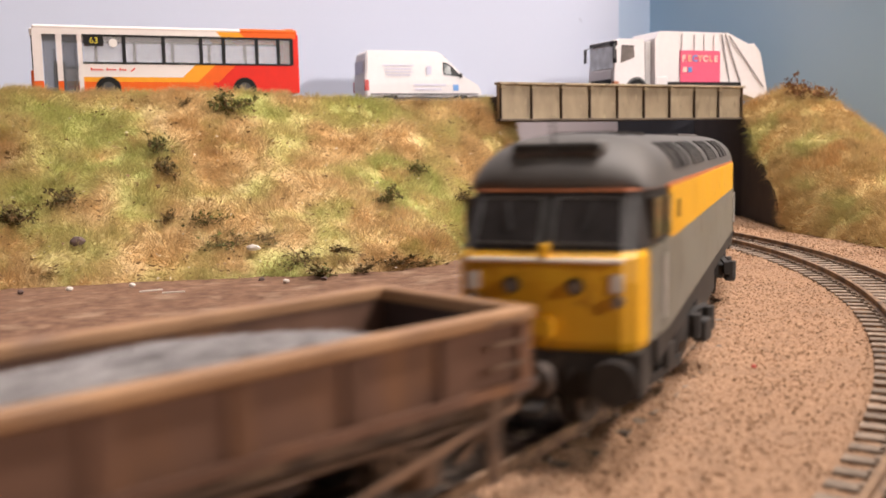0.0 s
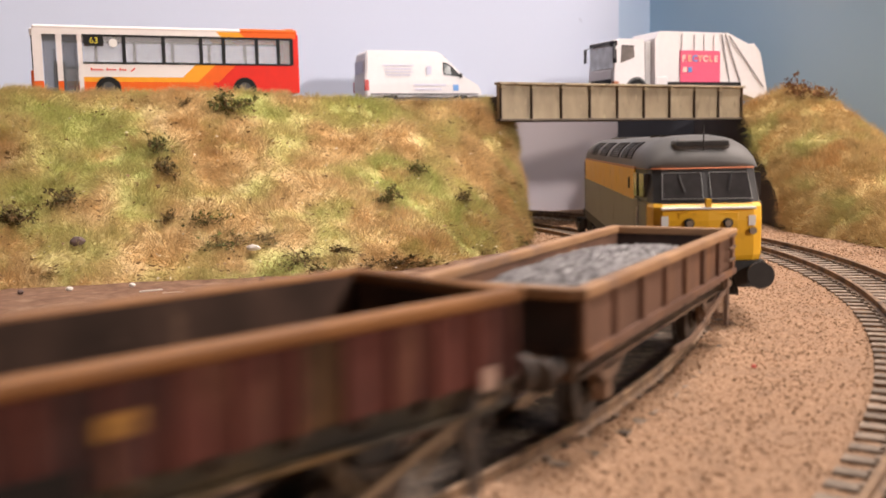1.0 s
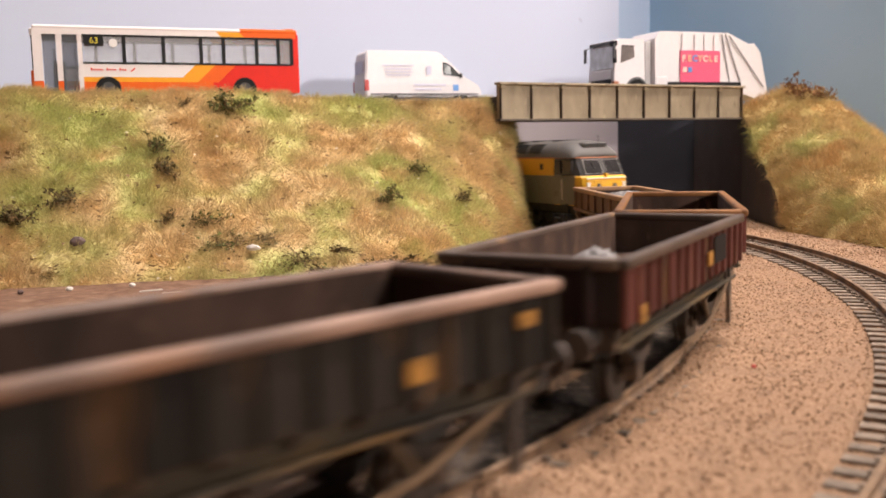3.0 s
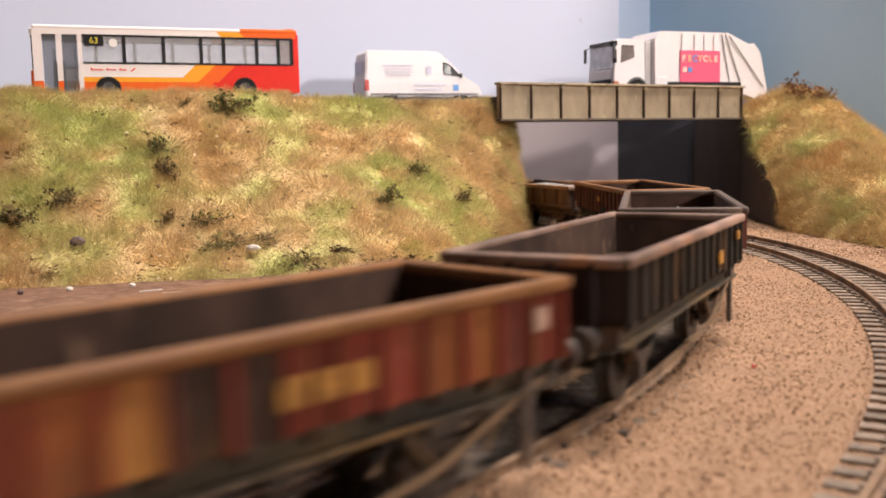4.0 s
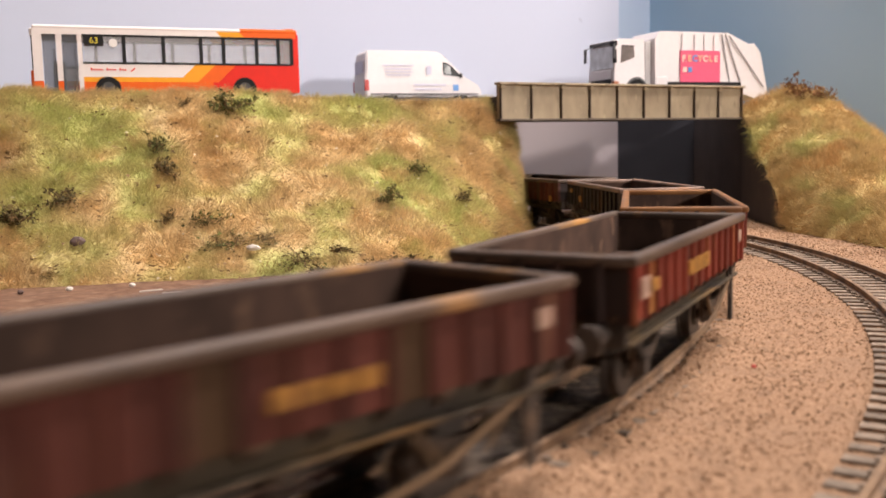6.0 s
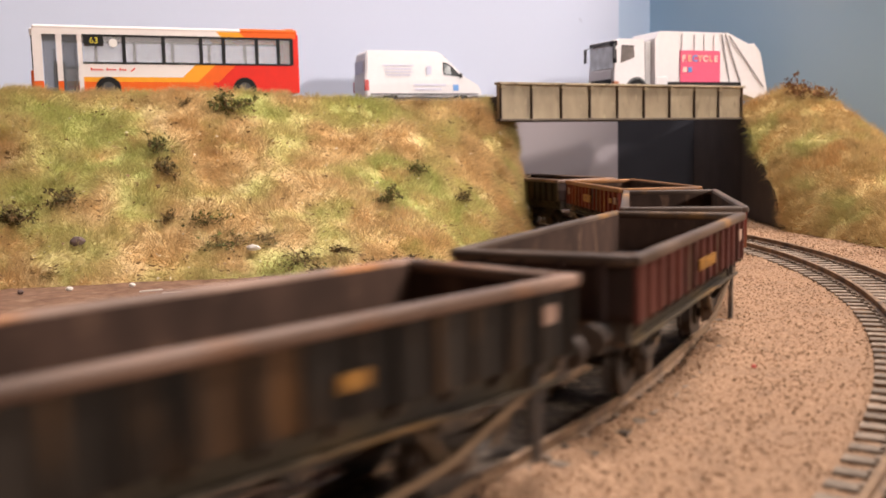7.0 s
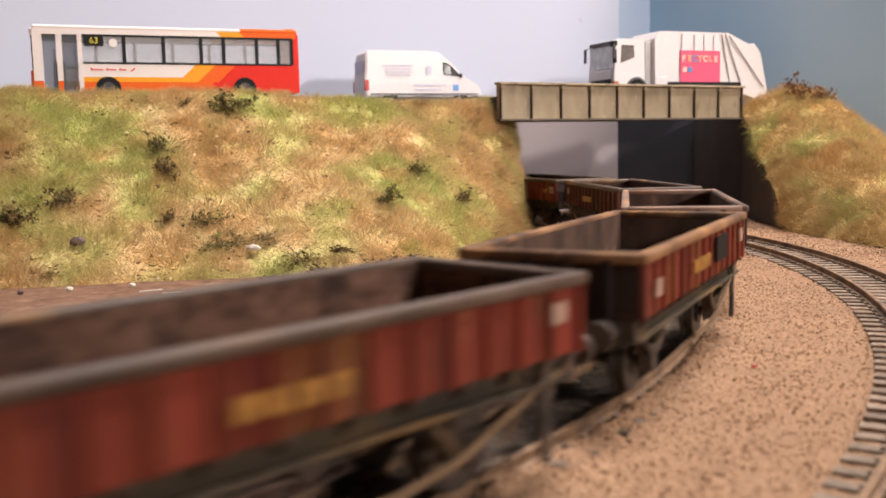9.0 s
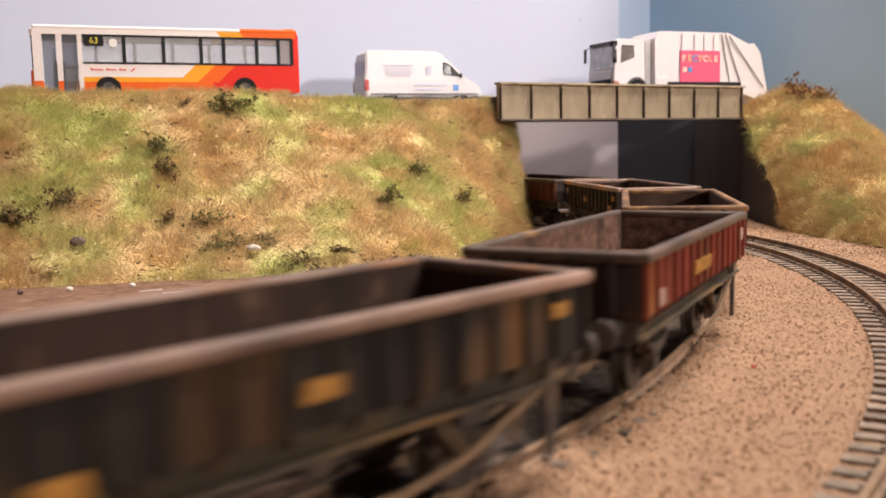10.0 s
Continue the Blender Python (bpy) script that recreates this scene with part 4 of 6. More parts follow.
def make_stone_wagon():
    w = tagged(new("stone_wagon"), "brown steel open wagon heaped with pale grey stone", "wagon", group="wagons of the train")
    L, W, H, z0, T = BL, 0.0320, BH, 0.0157, 0.0009
    underframe(w, L, W, z0, True, 0.072)
    part("wagon_floor", cbox(-L / 2, L / 2, -W / 2 + T, W / 2 - T, z0, z0 + 0.001), BROWN, w)
    for s in (-1, 1):
        part("side_wall", cbox(-L / 2, L / 2, s * (W / 2 - 0.0012) - T / 2, s * (W / 2 - 0.0012) + T / 2, z0 - 0.0004, H - 0.001), BROWN, w)
        part("bottom_ledge", cbox(-L / 2, L / 2, s * (W / 2 - 0.0008), s * (W / 2 + 0.0006), z0 - 0.0008, z0 + 0.0006), BROWN, w)
        for i in range(8):
            x = -L / 2 + 0.001 + (L - 0.002) * i / 7
            part("rib", cbox(x - 0.0011, x + 0.0011, s * (W / 2 - 0.0008), s * (W / 2 + 0.0001), z0, H - 0.0014), BROWN, w)
        # brown wagon, but its end takes the colour with the shade painted in
        part("end_wall", cbox(s * (L / 2 - T), s * L / 2, -W / 2 + 0.001, W / 2 - 0.001, z0 - 0.0004, H - 0.001), ENDSHADE, w, "end wall with its shade put into a dark colour")
        part("side_rim", cbox(-L / 2 - 0.0006, L / 2 + 0.0006, s * (W / 2 - 0.0008) - 0.0014, s * (W / 2 - 0.0008) + 0.0014, H - 0.0020, H, bevel=0.0005), RIMBROWN, w, "worn orange-brown top rim")
        part("end_rim", cbox(s * (L / 2 - 0.0003) - 0.0012, s * (L / 2 - 0.0003) + 0.0012, -W / 2 + 0.0012, W / 2 - 0.0012, H - 0.0021, H - 0.0001, bevel=0.0005), RIMBROWN, w, "worn orange-brown top rim")
        for i in range(3):
            part("step_bar", cbox(L / 2 - 0.0085, L / 2 - 0.0018, s * (W / 2 + 0.0003), s * (W / 2 + 0.0008), z0 + 0.003 + i * 0.003, z0 + 0.0035 + i * 0.003), FRAMEBROWN, w)
    rubble(w, L * 0.965, W - 0.0046, z0 + 0.001, 0.0090, n=5200, r0=0.00052)
    return w


RIMBROWN = mat("worn_brown_rim", [(0.3, (0.24, 0.125, 0.06)), (0.7, (0.42, 0.24, 0.12))], scale=70, rough=0.6, spots=[((0.2, 0.12, 0.08), 110, 0.55, 0.7)])


# ---- the diesel locomotive ----
LOCO_GREY = mat("loco_grey", [(0.3, (0.155, 0.15, 0.125)), (0.7, (0.20, 0.195, 0.165))], scale=50, rough=0.5, spots=[((0.12, 0.105, 0.08), 160, 0.6, 0.8)], bump=0.05, bscale=900, dist=0.0001)
LOCO_YELLOW = mat("loco_yellow", [(0.3, (0.72, 0.36, 0.012)), (0.7, (0.80, 0.43, 0.02))], scale=50, rough=0.42, spots=[((0.52, 0.25, 0.015), 190, 0.6, 0.78)])
LOCO_ROOF = mat("loco_roof", [(0.3, (0.075, 0.07, 0.066)), (0.7, (0.13, 0.12, 0.112))], scale=60, rough=0.6, spots=[((0.14, 0.12, 0.1), 150, 0.58, 0.78)])
LOCO_BLACK = mat("loco_underframe", [(0.3, (0.012, 0.011, 0.011)), (0.7, (0.04, 0.035, 0.032))], scale=200, rough=0.7, spots=[((0.10, 0.07, 0.05), 200, 0.62, 0.76)])
LOCO_CAB = plain("loco_cab_surround", (0.04, 0.037, 0.036), 0.45, 0.15)
ORANGE = plain("orange_line", (0.45, 0.15, 0.06), 0.5, 0.1)
CHROME = plain("bright_window_frame", (0.40, 0.40, 0.39), 0.35, 0.1, metal=0.6)
WHITE = plain("white_paint", (0.78, 0.75, 0.72), 0.4, 0.04)
LENS = plain("lamp_lens", (0.25, 0.2, 0.16), 0.15, 0.1)
REDLENS = plain("tail_lamp_red", (0.5, 0.06, 0.05), 0.25, 0.1)

LOCO_L, LOCO_W, LOCO_BASE = 0.2300, 0.0342, 0.144
EAVE, ROOFTOP, SILL = 0.0407, 0.0502, 0.0158
BELT = 0.0312


def loco_section(k, drop=0.0):
    """Half outline of the body, k scales its width: up the side and over the roof."""
    w = LOCO_W / 2 * k
    pts = [(w, SILL), (w, 0.026), (w * 0.995, EAVE - 0.004), (w * 0.965, EAVE)]
    for i in range(1, 9):
        t = i / 8 * math.pi / 2
        pts.append((w * 0.955 * math.cos(t) ** 0.75 if i < 8 else 0.0, EAVE + (ROOFTOP - drop - EAVE) * math.sin(t) ** 0.9))
    return pts


def make_loco():
    lo = tagged(new("diesel_locomotive"), "grey and yellow diesel locomotive with yellow nose and dark roof", "locomotive")
    HX = LOCO_L / 2
    cabx = HX - 0.0245
    # body shell by sections, roof and sides
    stations = [(-cabx, 1.0, 0.0), (cabx, 1.0, 0.0)]

    def shell(name, xs, lo_i, hi_i, m, label=""):
        bm = bmesh.new()
        rings = []
        for x, k, drop in xs:
            half = loco_section(k, drop)[lo_i:hi_i]
            full = [(y, z) for y, z in half] + [(-y, z) for y, z in half[::-1] if y > 1e-6]
            rings.append([bm.verts.new((x, y, z)) for y, z in full])
        for a, b in zip(rings, rings[1:]):
            for i in range(len(a) - 1):
                bm.faces.new((a[i], a[i + 1], b[i + 1], b[i]))
        bmesh.ops.recalc_face_normals(bm, faces=bm.faces)
        return part(name, bm, m, lo, label, smooth=True)
    shell("roof", stations, 3, 12, LOCO_ROOF, "dark weathered roof")
    for s in (-1, 1):
        y = s * LOCO_W / 2
        part("body_side", cbox(-cabx, cabx, y - s * 0.0012, y, SILL, BELT), LOCO_GREY, lo, "olive grey lower body side")
        part("body_band", cbox(-cabx, cabx, y - s * 0.0012, y - s * 0.00005, BELT, EAVE - 0.0004), LOCO_YELLOW, lo, "yellow band along the body side")
        part("cantrail_line", cbox(-cabx, cabx, y - s * 0.0011, y - s * 0.0003, EAVE - 0.0004, EAVE + 0.0003), ORANGE, lo, "thin orange cantrail line")
        for x, a in ((-0.0705, 0.0125), (-0.0560, 0.0125), (-0.028, 0.026), (0.062, 0.0125), (0.0475, 0.0125), (0.012, 0.026)):
            bm = bmesh.new()
            def over(t, lift=0.00012):
                c, n_ = math.cos(t), math.sin(t)
                return Vector((0, s * (LOCO_W / 2 * 0.955 * c ** 0.75 + lift * c), EAVE + (ROOFTOP - EAVE) * n_ ** 0.9 + lift * n_))
            for i in range(9):
                t = 0.24 + 0.075 * i
                p, q = over(t), over(t + 0.02)
                bar(bm, (x - a / 2, p.y, p.z), (x + a / 2, p.y, p.z), 0.0004, 0.0003, up=q - p)
            for e in (-1, 1):
                for i in range(8):
                    p, q = over(0.22 + 0.08 * i), over(0.30 + 0.08 * i)
                    bar(bm, (x + e * a / 2, p.y, p.z), (x + e * a / 2, q.y, q.z), 0.0003, 0.0003, up=(1, 0, 0))
            part("roof_grille", bm, LOCO_BLACK, lo, "black slatted roof grille")
        part("body_hatch", cbox(-cabx + 0.010, -cabx + 0.0125, y, y + s * 0.0002, 0.0342, 0.0375), LOCO_BLACK, lo)
        part("fuel_tank", cbox(-0.028, 0.028, s * 0.004, s * 0.0158, 0.0035, SILL, bevel=0.0012), LOCO_BLACK, lo)
    part("underframe", cbox(-cabx - 0.012, cabx + 0.012, -0.0165, 0.0165, 0.0115, SILL + 0.0006), LOCO_BLACK, lo)
    part("exhaust_fan", cyl(bmesh.new(), (-0.058, 0, ROOFTOP - 0.0002), (0, 0, 1), 0.0075, 0.0008, 24), LOCO_BLACK, lo)
    part("exhaust_fan", cyl(bmesh.new(), (-0.078, 0, ROOFTOP - 0.0002), (0, 0, 1), 0.0075, 0.0008, 24), LOCO_BLACK, lo)
    part("roof_panel", cbox(0.02, 0.075, -0.006, 0.006, ROOFTOP - 0.0006, ROOFTOP + 0.0003, bevel=0.0002), LOCO_ROOF, lo)
    for e in (-1, 1):
        loco_cab(lo, e, cabx, HX)
    for e in (-1, 1):
        bg = part("bogie", cbox(-0.036, 0.036, -0.0118, 0.0118, 0.006, 0.0105, bevel=0.0006), LOCO_BLACK, lo, "black three-axle bogie")
        bg.location = (e * LOCO_BASE / 2, 0, 0)
        bg.rotation_mode = "XYZ"
        bg.rotation_euler = (0, 0, e * math.asin(LOCO_BASE / 2 / RAD))
        for s in (-1, 1):
            bm = bmesh.new()
            prism(bm, [(-0.037, 0.011), (0.037, 0.011), (0.037, 0.0075), (0.030, 0.006), (0.011, 0.006), (0.007, 0.008), (-0.007, 0.008), (-0.011, 0.006), (-0.030, 0.006), (-0.037, 0.0075)], s * 0.0125 - 0.0008, s * 0.0125 + 0.0008)
            for x in (-0.0275, 0, 0.0275):
                box(bm, x - 0.0028, x + 0.0028, s * 0.0128, s * 0.0158, 0.0042, 0.0092, bevel=0.0005)
                for d in (-0.0055, 0.0055):
                    cyl(bm, (x + d, s * 0.0140, 0.0085), (0, 0, 1), 0.0016, 0.005, 10)
            box(bm, -0.0095, 0.0095, s * 0.0130, s * 0.0150, 0.0030, 0.0048)
            part("bogie_side", bm, LOCO_BLACK, bg)
        for x in (-0.0275, 0, 0.0275):
            wheelset(bg, x, 0.0069)
    return lo


def loco_cab(lo, e, cabx, HX):
    """One cab: a raked nose, window band, domed roof; e is 1 at the front, -1 at the rear."""
    def yawed(bm):
        if e < 0:
            bmesh.ops.rotate(bm, verts=bm.verts, cent=(0, 0, 0), matrix=Matrix.Rotation(math.pi, 3, "Z"))
        return bm
    W = LOCO_W / 2
    NW = 0.905      # the nose is narrower than the body

    def slab(rows, caps=True):
        """Rings of (x, half width) from the body to the nose, level by level."""
        bm = bmesh.new()
        rings = []
        for z, nose, k in rows:
            w = W * k
            r = 0.0035
            wn = w * NW
            ring = [(cabx, -w, z), (nose - r - 0.002, -wn - 0.0003, z), (nose - r * 0.45, -wn + r * 0.25, z), (nose, -wn + r * 0.9, z), (nose + 0.0006, 0, z),
                    (nose, wn - r * 0.9, z), (nose - r * 0.45, wn - r * 0.25, z), (nose - r - 0.002, wn + 0.0003, z), (cabx, w, z)]
            rings.append([bm.verts.new(p) for p in ring])
        for a, b in zip(rings, rings[1:]):
            for i in range(len(a)):
                j = (i + 1) % len(a)
                bm.faces.new((a[i], a[j], b[j], b[i]))
        if caps:
            bm.faces.new(rings[0][::-1])
            bm.faces.new(rings[-1])
        bmesh.ops.recalc_face_normals(bm, faces=bm.faces)
        return bm
    nose = HX - 0.001

    def tap(bm):
        for v in bm.verts:
            v.co.y *= 1 - (1 - NW - 0.0003 / W) * max(0.0, (v.co.x - cabx) / (nose - 0.0055 - cabx))
        return bm
    cab = part("cab", yawed(slab([(SILL - 0.0004, nose - 0.0006, 0.98), (SILL + 0.001, nose, 1.0), (0.0265, nose + 0.0004, 1.0), (0.0302, nose - 0.0002, 1.0), (BELT, nose - 0.0014, 0.985)])), LOCO_YELLOW, lo, "bright yellow cab nose")
    for s in (-1, 1):
        part("cab_side", yawed(tap(cbox(cabx, nose - 0.0062, s * (W - 0.0004), s * (W + 0.00012), SILL, BELT))), LOCO_GREY, cab, "grey cab side below the window")
        part("cab_door", yawed(tap(cbox(cabx + 0.0004, cabx + 0.0065, s * (W - 0.0012), s * (W + 0.00026), SILL + 0.0005, BELT + 0.0006))), LOCO_GREY, cab, "grey cab door")
        part("handrail", yawed(tap(bar(bmesh.new(), (cabx + 0.0075, s * (W + 0.0006), 0.0185), (cabx + 0.0075, s * (W + 0.0006), 0.0295), 0.0004, 0.0004, up=(1, 0, 0)))), WHITE, cab)
    # window band: a hollow frame
    glass = part("windscreen_band", yawed(slab([(BELT + 0.0001, nose - 0.0014, 0.985), (EAVE, nose - 0.0068, 0.965)], caps=False)), LOCO_CAB, cab, "black window surround")
    for s in (-1, 1):
        q = [(0.0011, 0.0324), (0.0122, 0.0324), (0.0116, EAVE - 0.0012), (0.0011, EAVE - 0.0012)]

        def on_face(y, z):
            t = (z - BELT) / (EAVE - BELT)
            return Vector((nose - 0.0014 - t * 0.0054 + 0.0006 * (1 - y / 0.0132) + 0.0004, s * y, z))
        bm = bmesh.new()
        vs = [bm.verts.new(on_face(y, z)) for y, z in q]
        bm.faces.new(vs if s > 0 else vs[::-1])
        r = bmesh.ops.extrude_face_region(bm, geom=bm.faces[:])
        bmesh.ops.translate(bm, verts=[v for v in r["geom"] if isinstance(v, bmesh.types.BMVert)], vec=(0.0002, 0, 0))
        part("windscreen", yawed(bm), PANE, cab, "dark glossy windscreen")
        bm = bmesh.new()
        for i in range(4):
            bar(bm, on_face(*q[i]) + Vector((0.0003, 0, 0)), on_face(*q[(i + 1) % 4]) + Vector((0.0003, 0, 0)), 0.00016, 0.00016, up=(1, 0, 0.3))
        part("windscreen_frame", yawed(bm), CHROME, cab, "thin silver windscreen frame")
        bm = bmesh.new()
        bar(bm, on_face(0.0072, 0.0390) + Vector((0.0008, 0, 0)), on_face(0.0060, 0.0345) + Vector((0.0008, 0, 0)), 0.0003, 0.0003)
        part("wiper", yawed(bm), LOCO_BLACK, cab)
        for x0, x1 in ((cabx + 0.001, cabx + 0.0055), (cabx + 0.0085, cabx + 0.0148)):
            part("side_window", yawed(tap(cbox(x0, x1, s * (W - 0.0014), s * (W + 0.0003), 0.0326, EAVE - 0.0014))), PANE, cab, "dark glossy side window")
        # lamps and marker panels on the nose
        part("headlamp", yawed(cyl(bmesh.new(), (nose + 0.0008, s * 0.0052, 0.0258), (1, 0, 0), 0.0009, 0.0018, 16)), LENS, cab)
        part("lamp_rim", yawed(cyl(bmesh.new(), (nose + 0.0005, s * 0.0052, 0.0258), (1, 0, 0), 0.0014, 0.0012, 16)), LOCO_BLACK, cab)
        part("marker_panel", yawed(cbox(nose, nose + 0.0007, s * 0.0108, s * 0.0127, 0.0250, 0.0278)), WHITE, cab, "small white marker panel")
        part("tail_lamp", yawed(cyl(bmesh.new(), (nose + 0.0006, s * 0.0120, 0.0236), (1, 0, 0), 0.0010, 0.0012, 12)), LENS, cab)
        for z in (0.0145,):
            bm = bmesh.new()
            cyl(bm, (nose + 0.0020, s * 0.0124, 0.0122), (1, 0, 0), 0.0020, 0.005, 14)
            cyl(bm, (nose + 0.0054, s * 0.0124, 0.0122), (1, 0, 0), 0.0012, 0.004, 10)
            cyl(bm, (nose + 0.0074, s * 0.0124, 0.0122), (1, 0, 0), 0.0036, 0.0012, 20)
            part("buffer", yawed(bm), LOCO_BLACK, cab, "round black buffer")
    part("nose_rail", yawed(cbox(nose - 0.0002, nose + 0.0012, -0.0128, 0.0128, 0.0296, 0.0302, bevel=0.0002)), WHITE, cab, "pale handrail across the nose")
    part("window_pillar_bracket", yawed(cbox(nose - 0.002, nose + 0.001, -0.0007, 0.0007, 0.0296, 0.0324)), LOCO_YELLOW, cab)
    part("nose_box", yawed(cbox(nose, nose + 0.0028, -0.0018, 0.0018, 0.0177, 0.0208, bevel=0.0004)), LOCO_YELLOW, cab)
    part("nose_panel", yawed(cbox(nose - 0.0002, nose + 0.0006, -0.0082, 0.0082, 0.0228, 0.0288, bevel=0.0003)), LOCO_YELLOW, cab)
    part("buffer_beam", yawed(cbox(nose - 0.012, nose + 0.0004, -0.0155, 0.0155, 0.0080, SILL - 0.0005)), LOCO_BLACK, cab, "black buffer beam")
    bm = bmesh.new()
    for y in (-0.006, -0.003, 0.004, 0.007):
        bar(bm, (nose + 0.0008, y, 0.0125), (nose + 0.0016, y * 1.1, 0.006), 0.0007, 0.0007, up=(1, 0, 0))
    bar(bm, (nose, 0, 0.0075), (nose + 0.009, 0, 0.007), 0.0015, 0.003)
    part("hoses_and_coupling", yawed(bm), LOCO_BLACK, cab)
    # domed cab roof
    bm = bmesh.new()
    rings = []
    for i in range(9):
        t = i / 8
        x = cabx + (nose - 0.0060 - cabx) * math.sin(t * math.pi / 2) ** 0.9
        drop = (1 - math.cos(t * math.pi / 2)) * (ROOFTOP - EAVE) * 0.98
        k = 1 - (0.02 + 0.095 * t ** 1.5) * min(1.0, t * 1.2)
        half = loco_section(k, min(drop, ROOFTOP - EAVE - 0.0003))[3:]
        full = half + [(-y, z) for y, z in half[::-1] if y > 1e-6]
        bow = 0.0035 * t
        rings.append([bm.verts.new((x - bow * (abs(y) / W) ** 2.5, y, z)) for y, z in full])
    for a, b in zip(rings, rings[1:]):
        for i in range(len(a) - 1):
            bm.faces.new((a[i], a[i + 1], b[i + 1], b[i]))
    bm.faces.new(rings[-1])
    bmesh.ops.recalc_face_normals(bm, faces=bm.faces)
    roof = part("cab_roof", yawed(bm), LOCO_ROOF, cab, "dark domed cab roof", smooth=True)
    part("headcode_hump", yawed(cbox(nose - 0.0185, nose - 0.0086, -0.0082, 0.0082, EAVE + 0.0048, ROOFTOP - 0.0012, bevel=0.0018)), LOCO_ROOF, cab)
    part("roof_vent", yawed(cbox(nose - 0.0088, nose - 0.0083, -0.0072, 0.0072, EAVE + 0.0062, ROOFTOP - 0.0021)), LOCO_BLACK, cab, "black slot in the cab roof")
    part("gutter_line", yawed(slab([(EAVE - 0.0002, nose - 0.0062, 0.972), (EAVE + 0.0002, nose - 0.0064, 0.972)])), ORANGE, cab, "thin orange gutter line")
    part("aerial", yawed(cyl(bmesh.new(), (nose - 0.0068, 0, EAVE + 0.0085), (0, 0, 1), 0.0002, 0.007, 6)), LOCO_BLACK, cab)


PANE = plain("dark_glazing", (0.035, 0.032, 0.032), 0.08, 0.2, rvar=0.03, coat=0.3)


# ---- road vehicles: x forwards, y to the left, z up from the road ----
BUS_WHITE = plain("bus_cream", (0.80, 0.74, 0.72), 0.5, 0.02, spec=0.25)
BUS_YEL = plain("bus_yellow", (0.85, 0.36, 0.025), 0.55, 0.04, spec=0.2)
BUS_ORG = plain("bus_orange", (0.80, 0.13, 0.014), 0.55, 0.04, spec=0.2)
BUS_RED = plain("bus_red", (0.70, 0.025, 0.014), 0.55, 0.04, spec=0.2)
TYRE = plain("tyre_rubber", (0.016, 0.016, 0.016), 0.9, 0.2, spec=0.2)
HUB = plain("wheel_hub", (0.06, 0.057, 0.055), 0.6, 0.1)
SEAT = plain("bus_seat_grey", (0.25, 0.25, 0.27), 0.7, 0.1)
PINK = plain("pink_panel", (0.78, 0.11, 0.21), 0.4, 0.04)
BLUEMARK = plain("blue_marking", (0.12, 0.30, 0.65), 0.5, 0.08)
PALEBLUE = plain("pale_blue_marking", (0.58, 0.57, 0.70), 0.5, 0.05)
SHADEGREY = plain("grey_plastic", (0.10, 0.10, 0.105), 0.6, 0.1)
CLEAR = bpy.data.materials.new("clear_pane")
CLEAR.use_nodes = True
_b = CLEAR.node_tree.nodes["Principled BSDF"]
_b.inputs["Base Color"].default_value = (0.80, 0.81, 0.83, 1)
_b.inputs["Roughness"].default_value = 0.08
_b.inputs["Transmission Weight"].default_value = 0.80
_b.inputs["IOR"].default_value = 1.18


SMOKED = CLEAR.copy()
SMOKED.name = "smoked_pane"
SMOKED.node_tree.nodes["Principled BSDF"].inputs["Base Color"].default_value = (0.33, 0.34, 0.36, 1)


def road_wheel(parent, x, y, r, w):
    bm = cyl(bmesh.new(), (0, 0, 0), (0, 1, 0), r, w, 20)
    t = part("wheel", bm, TYRE, parent, "black rubber wheel")
    t.location = (x, y, r)
    s = 1 if y > 0 else -1
    part("hub", cyl(bmesh.new(), (0, s * w * 0.45, 0), (0, 1, 0), r * 0.58, w * 0.2, 16), HUB, t)


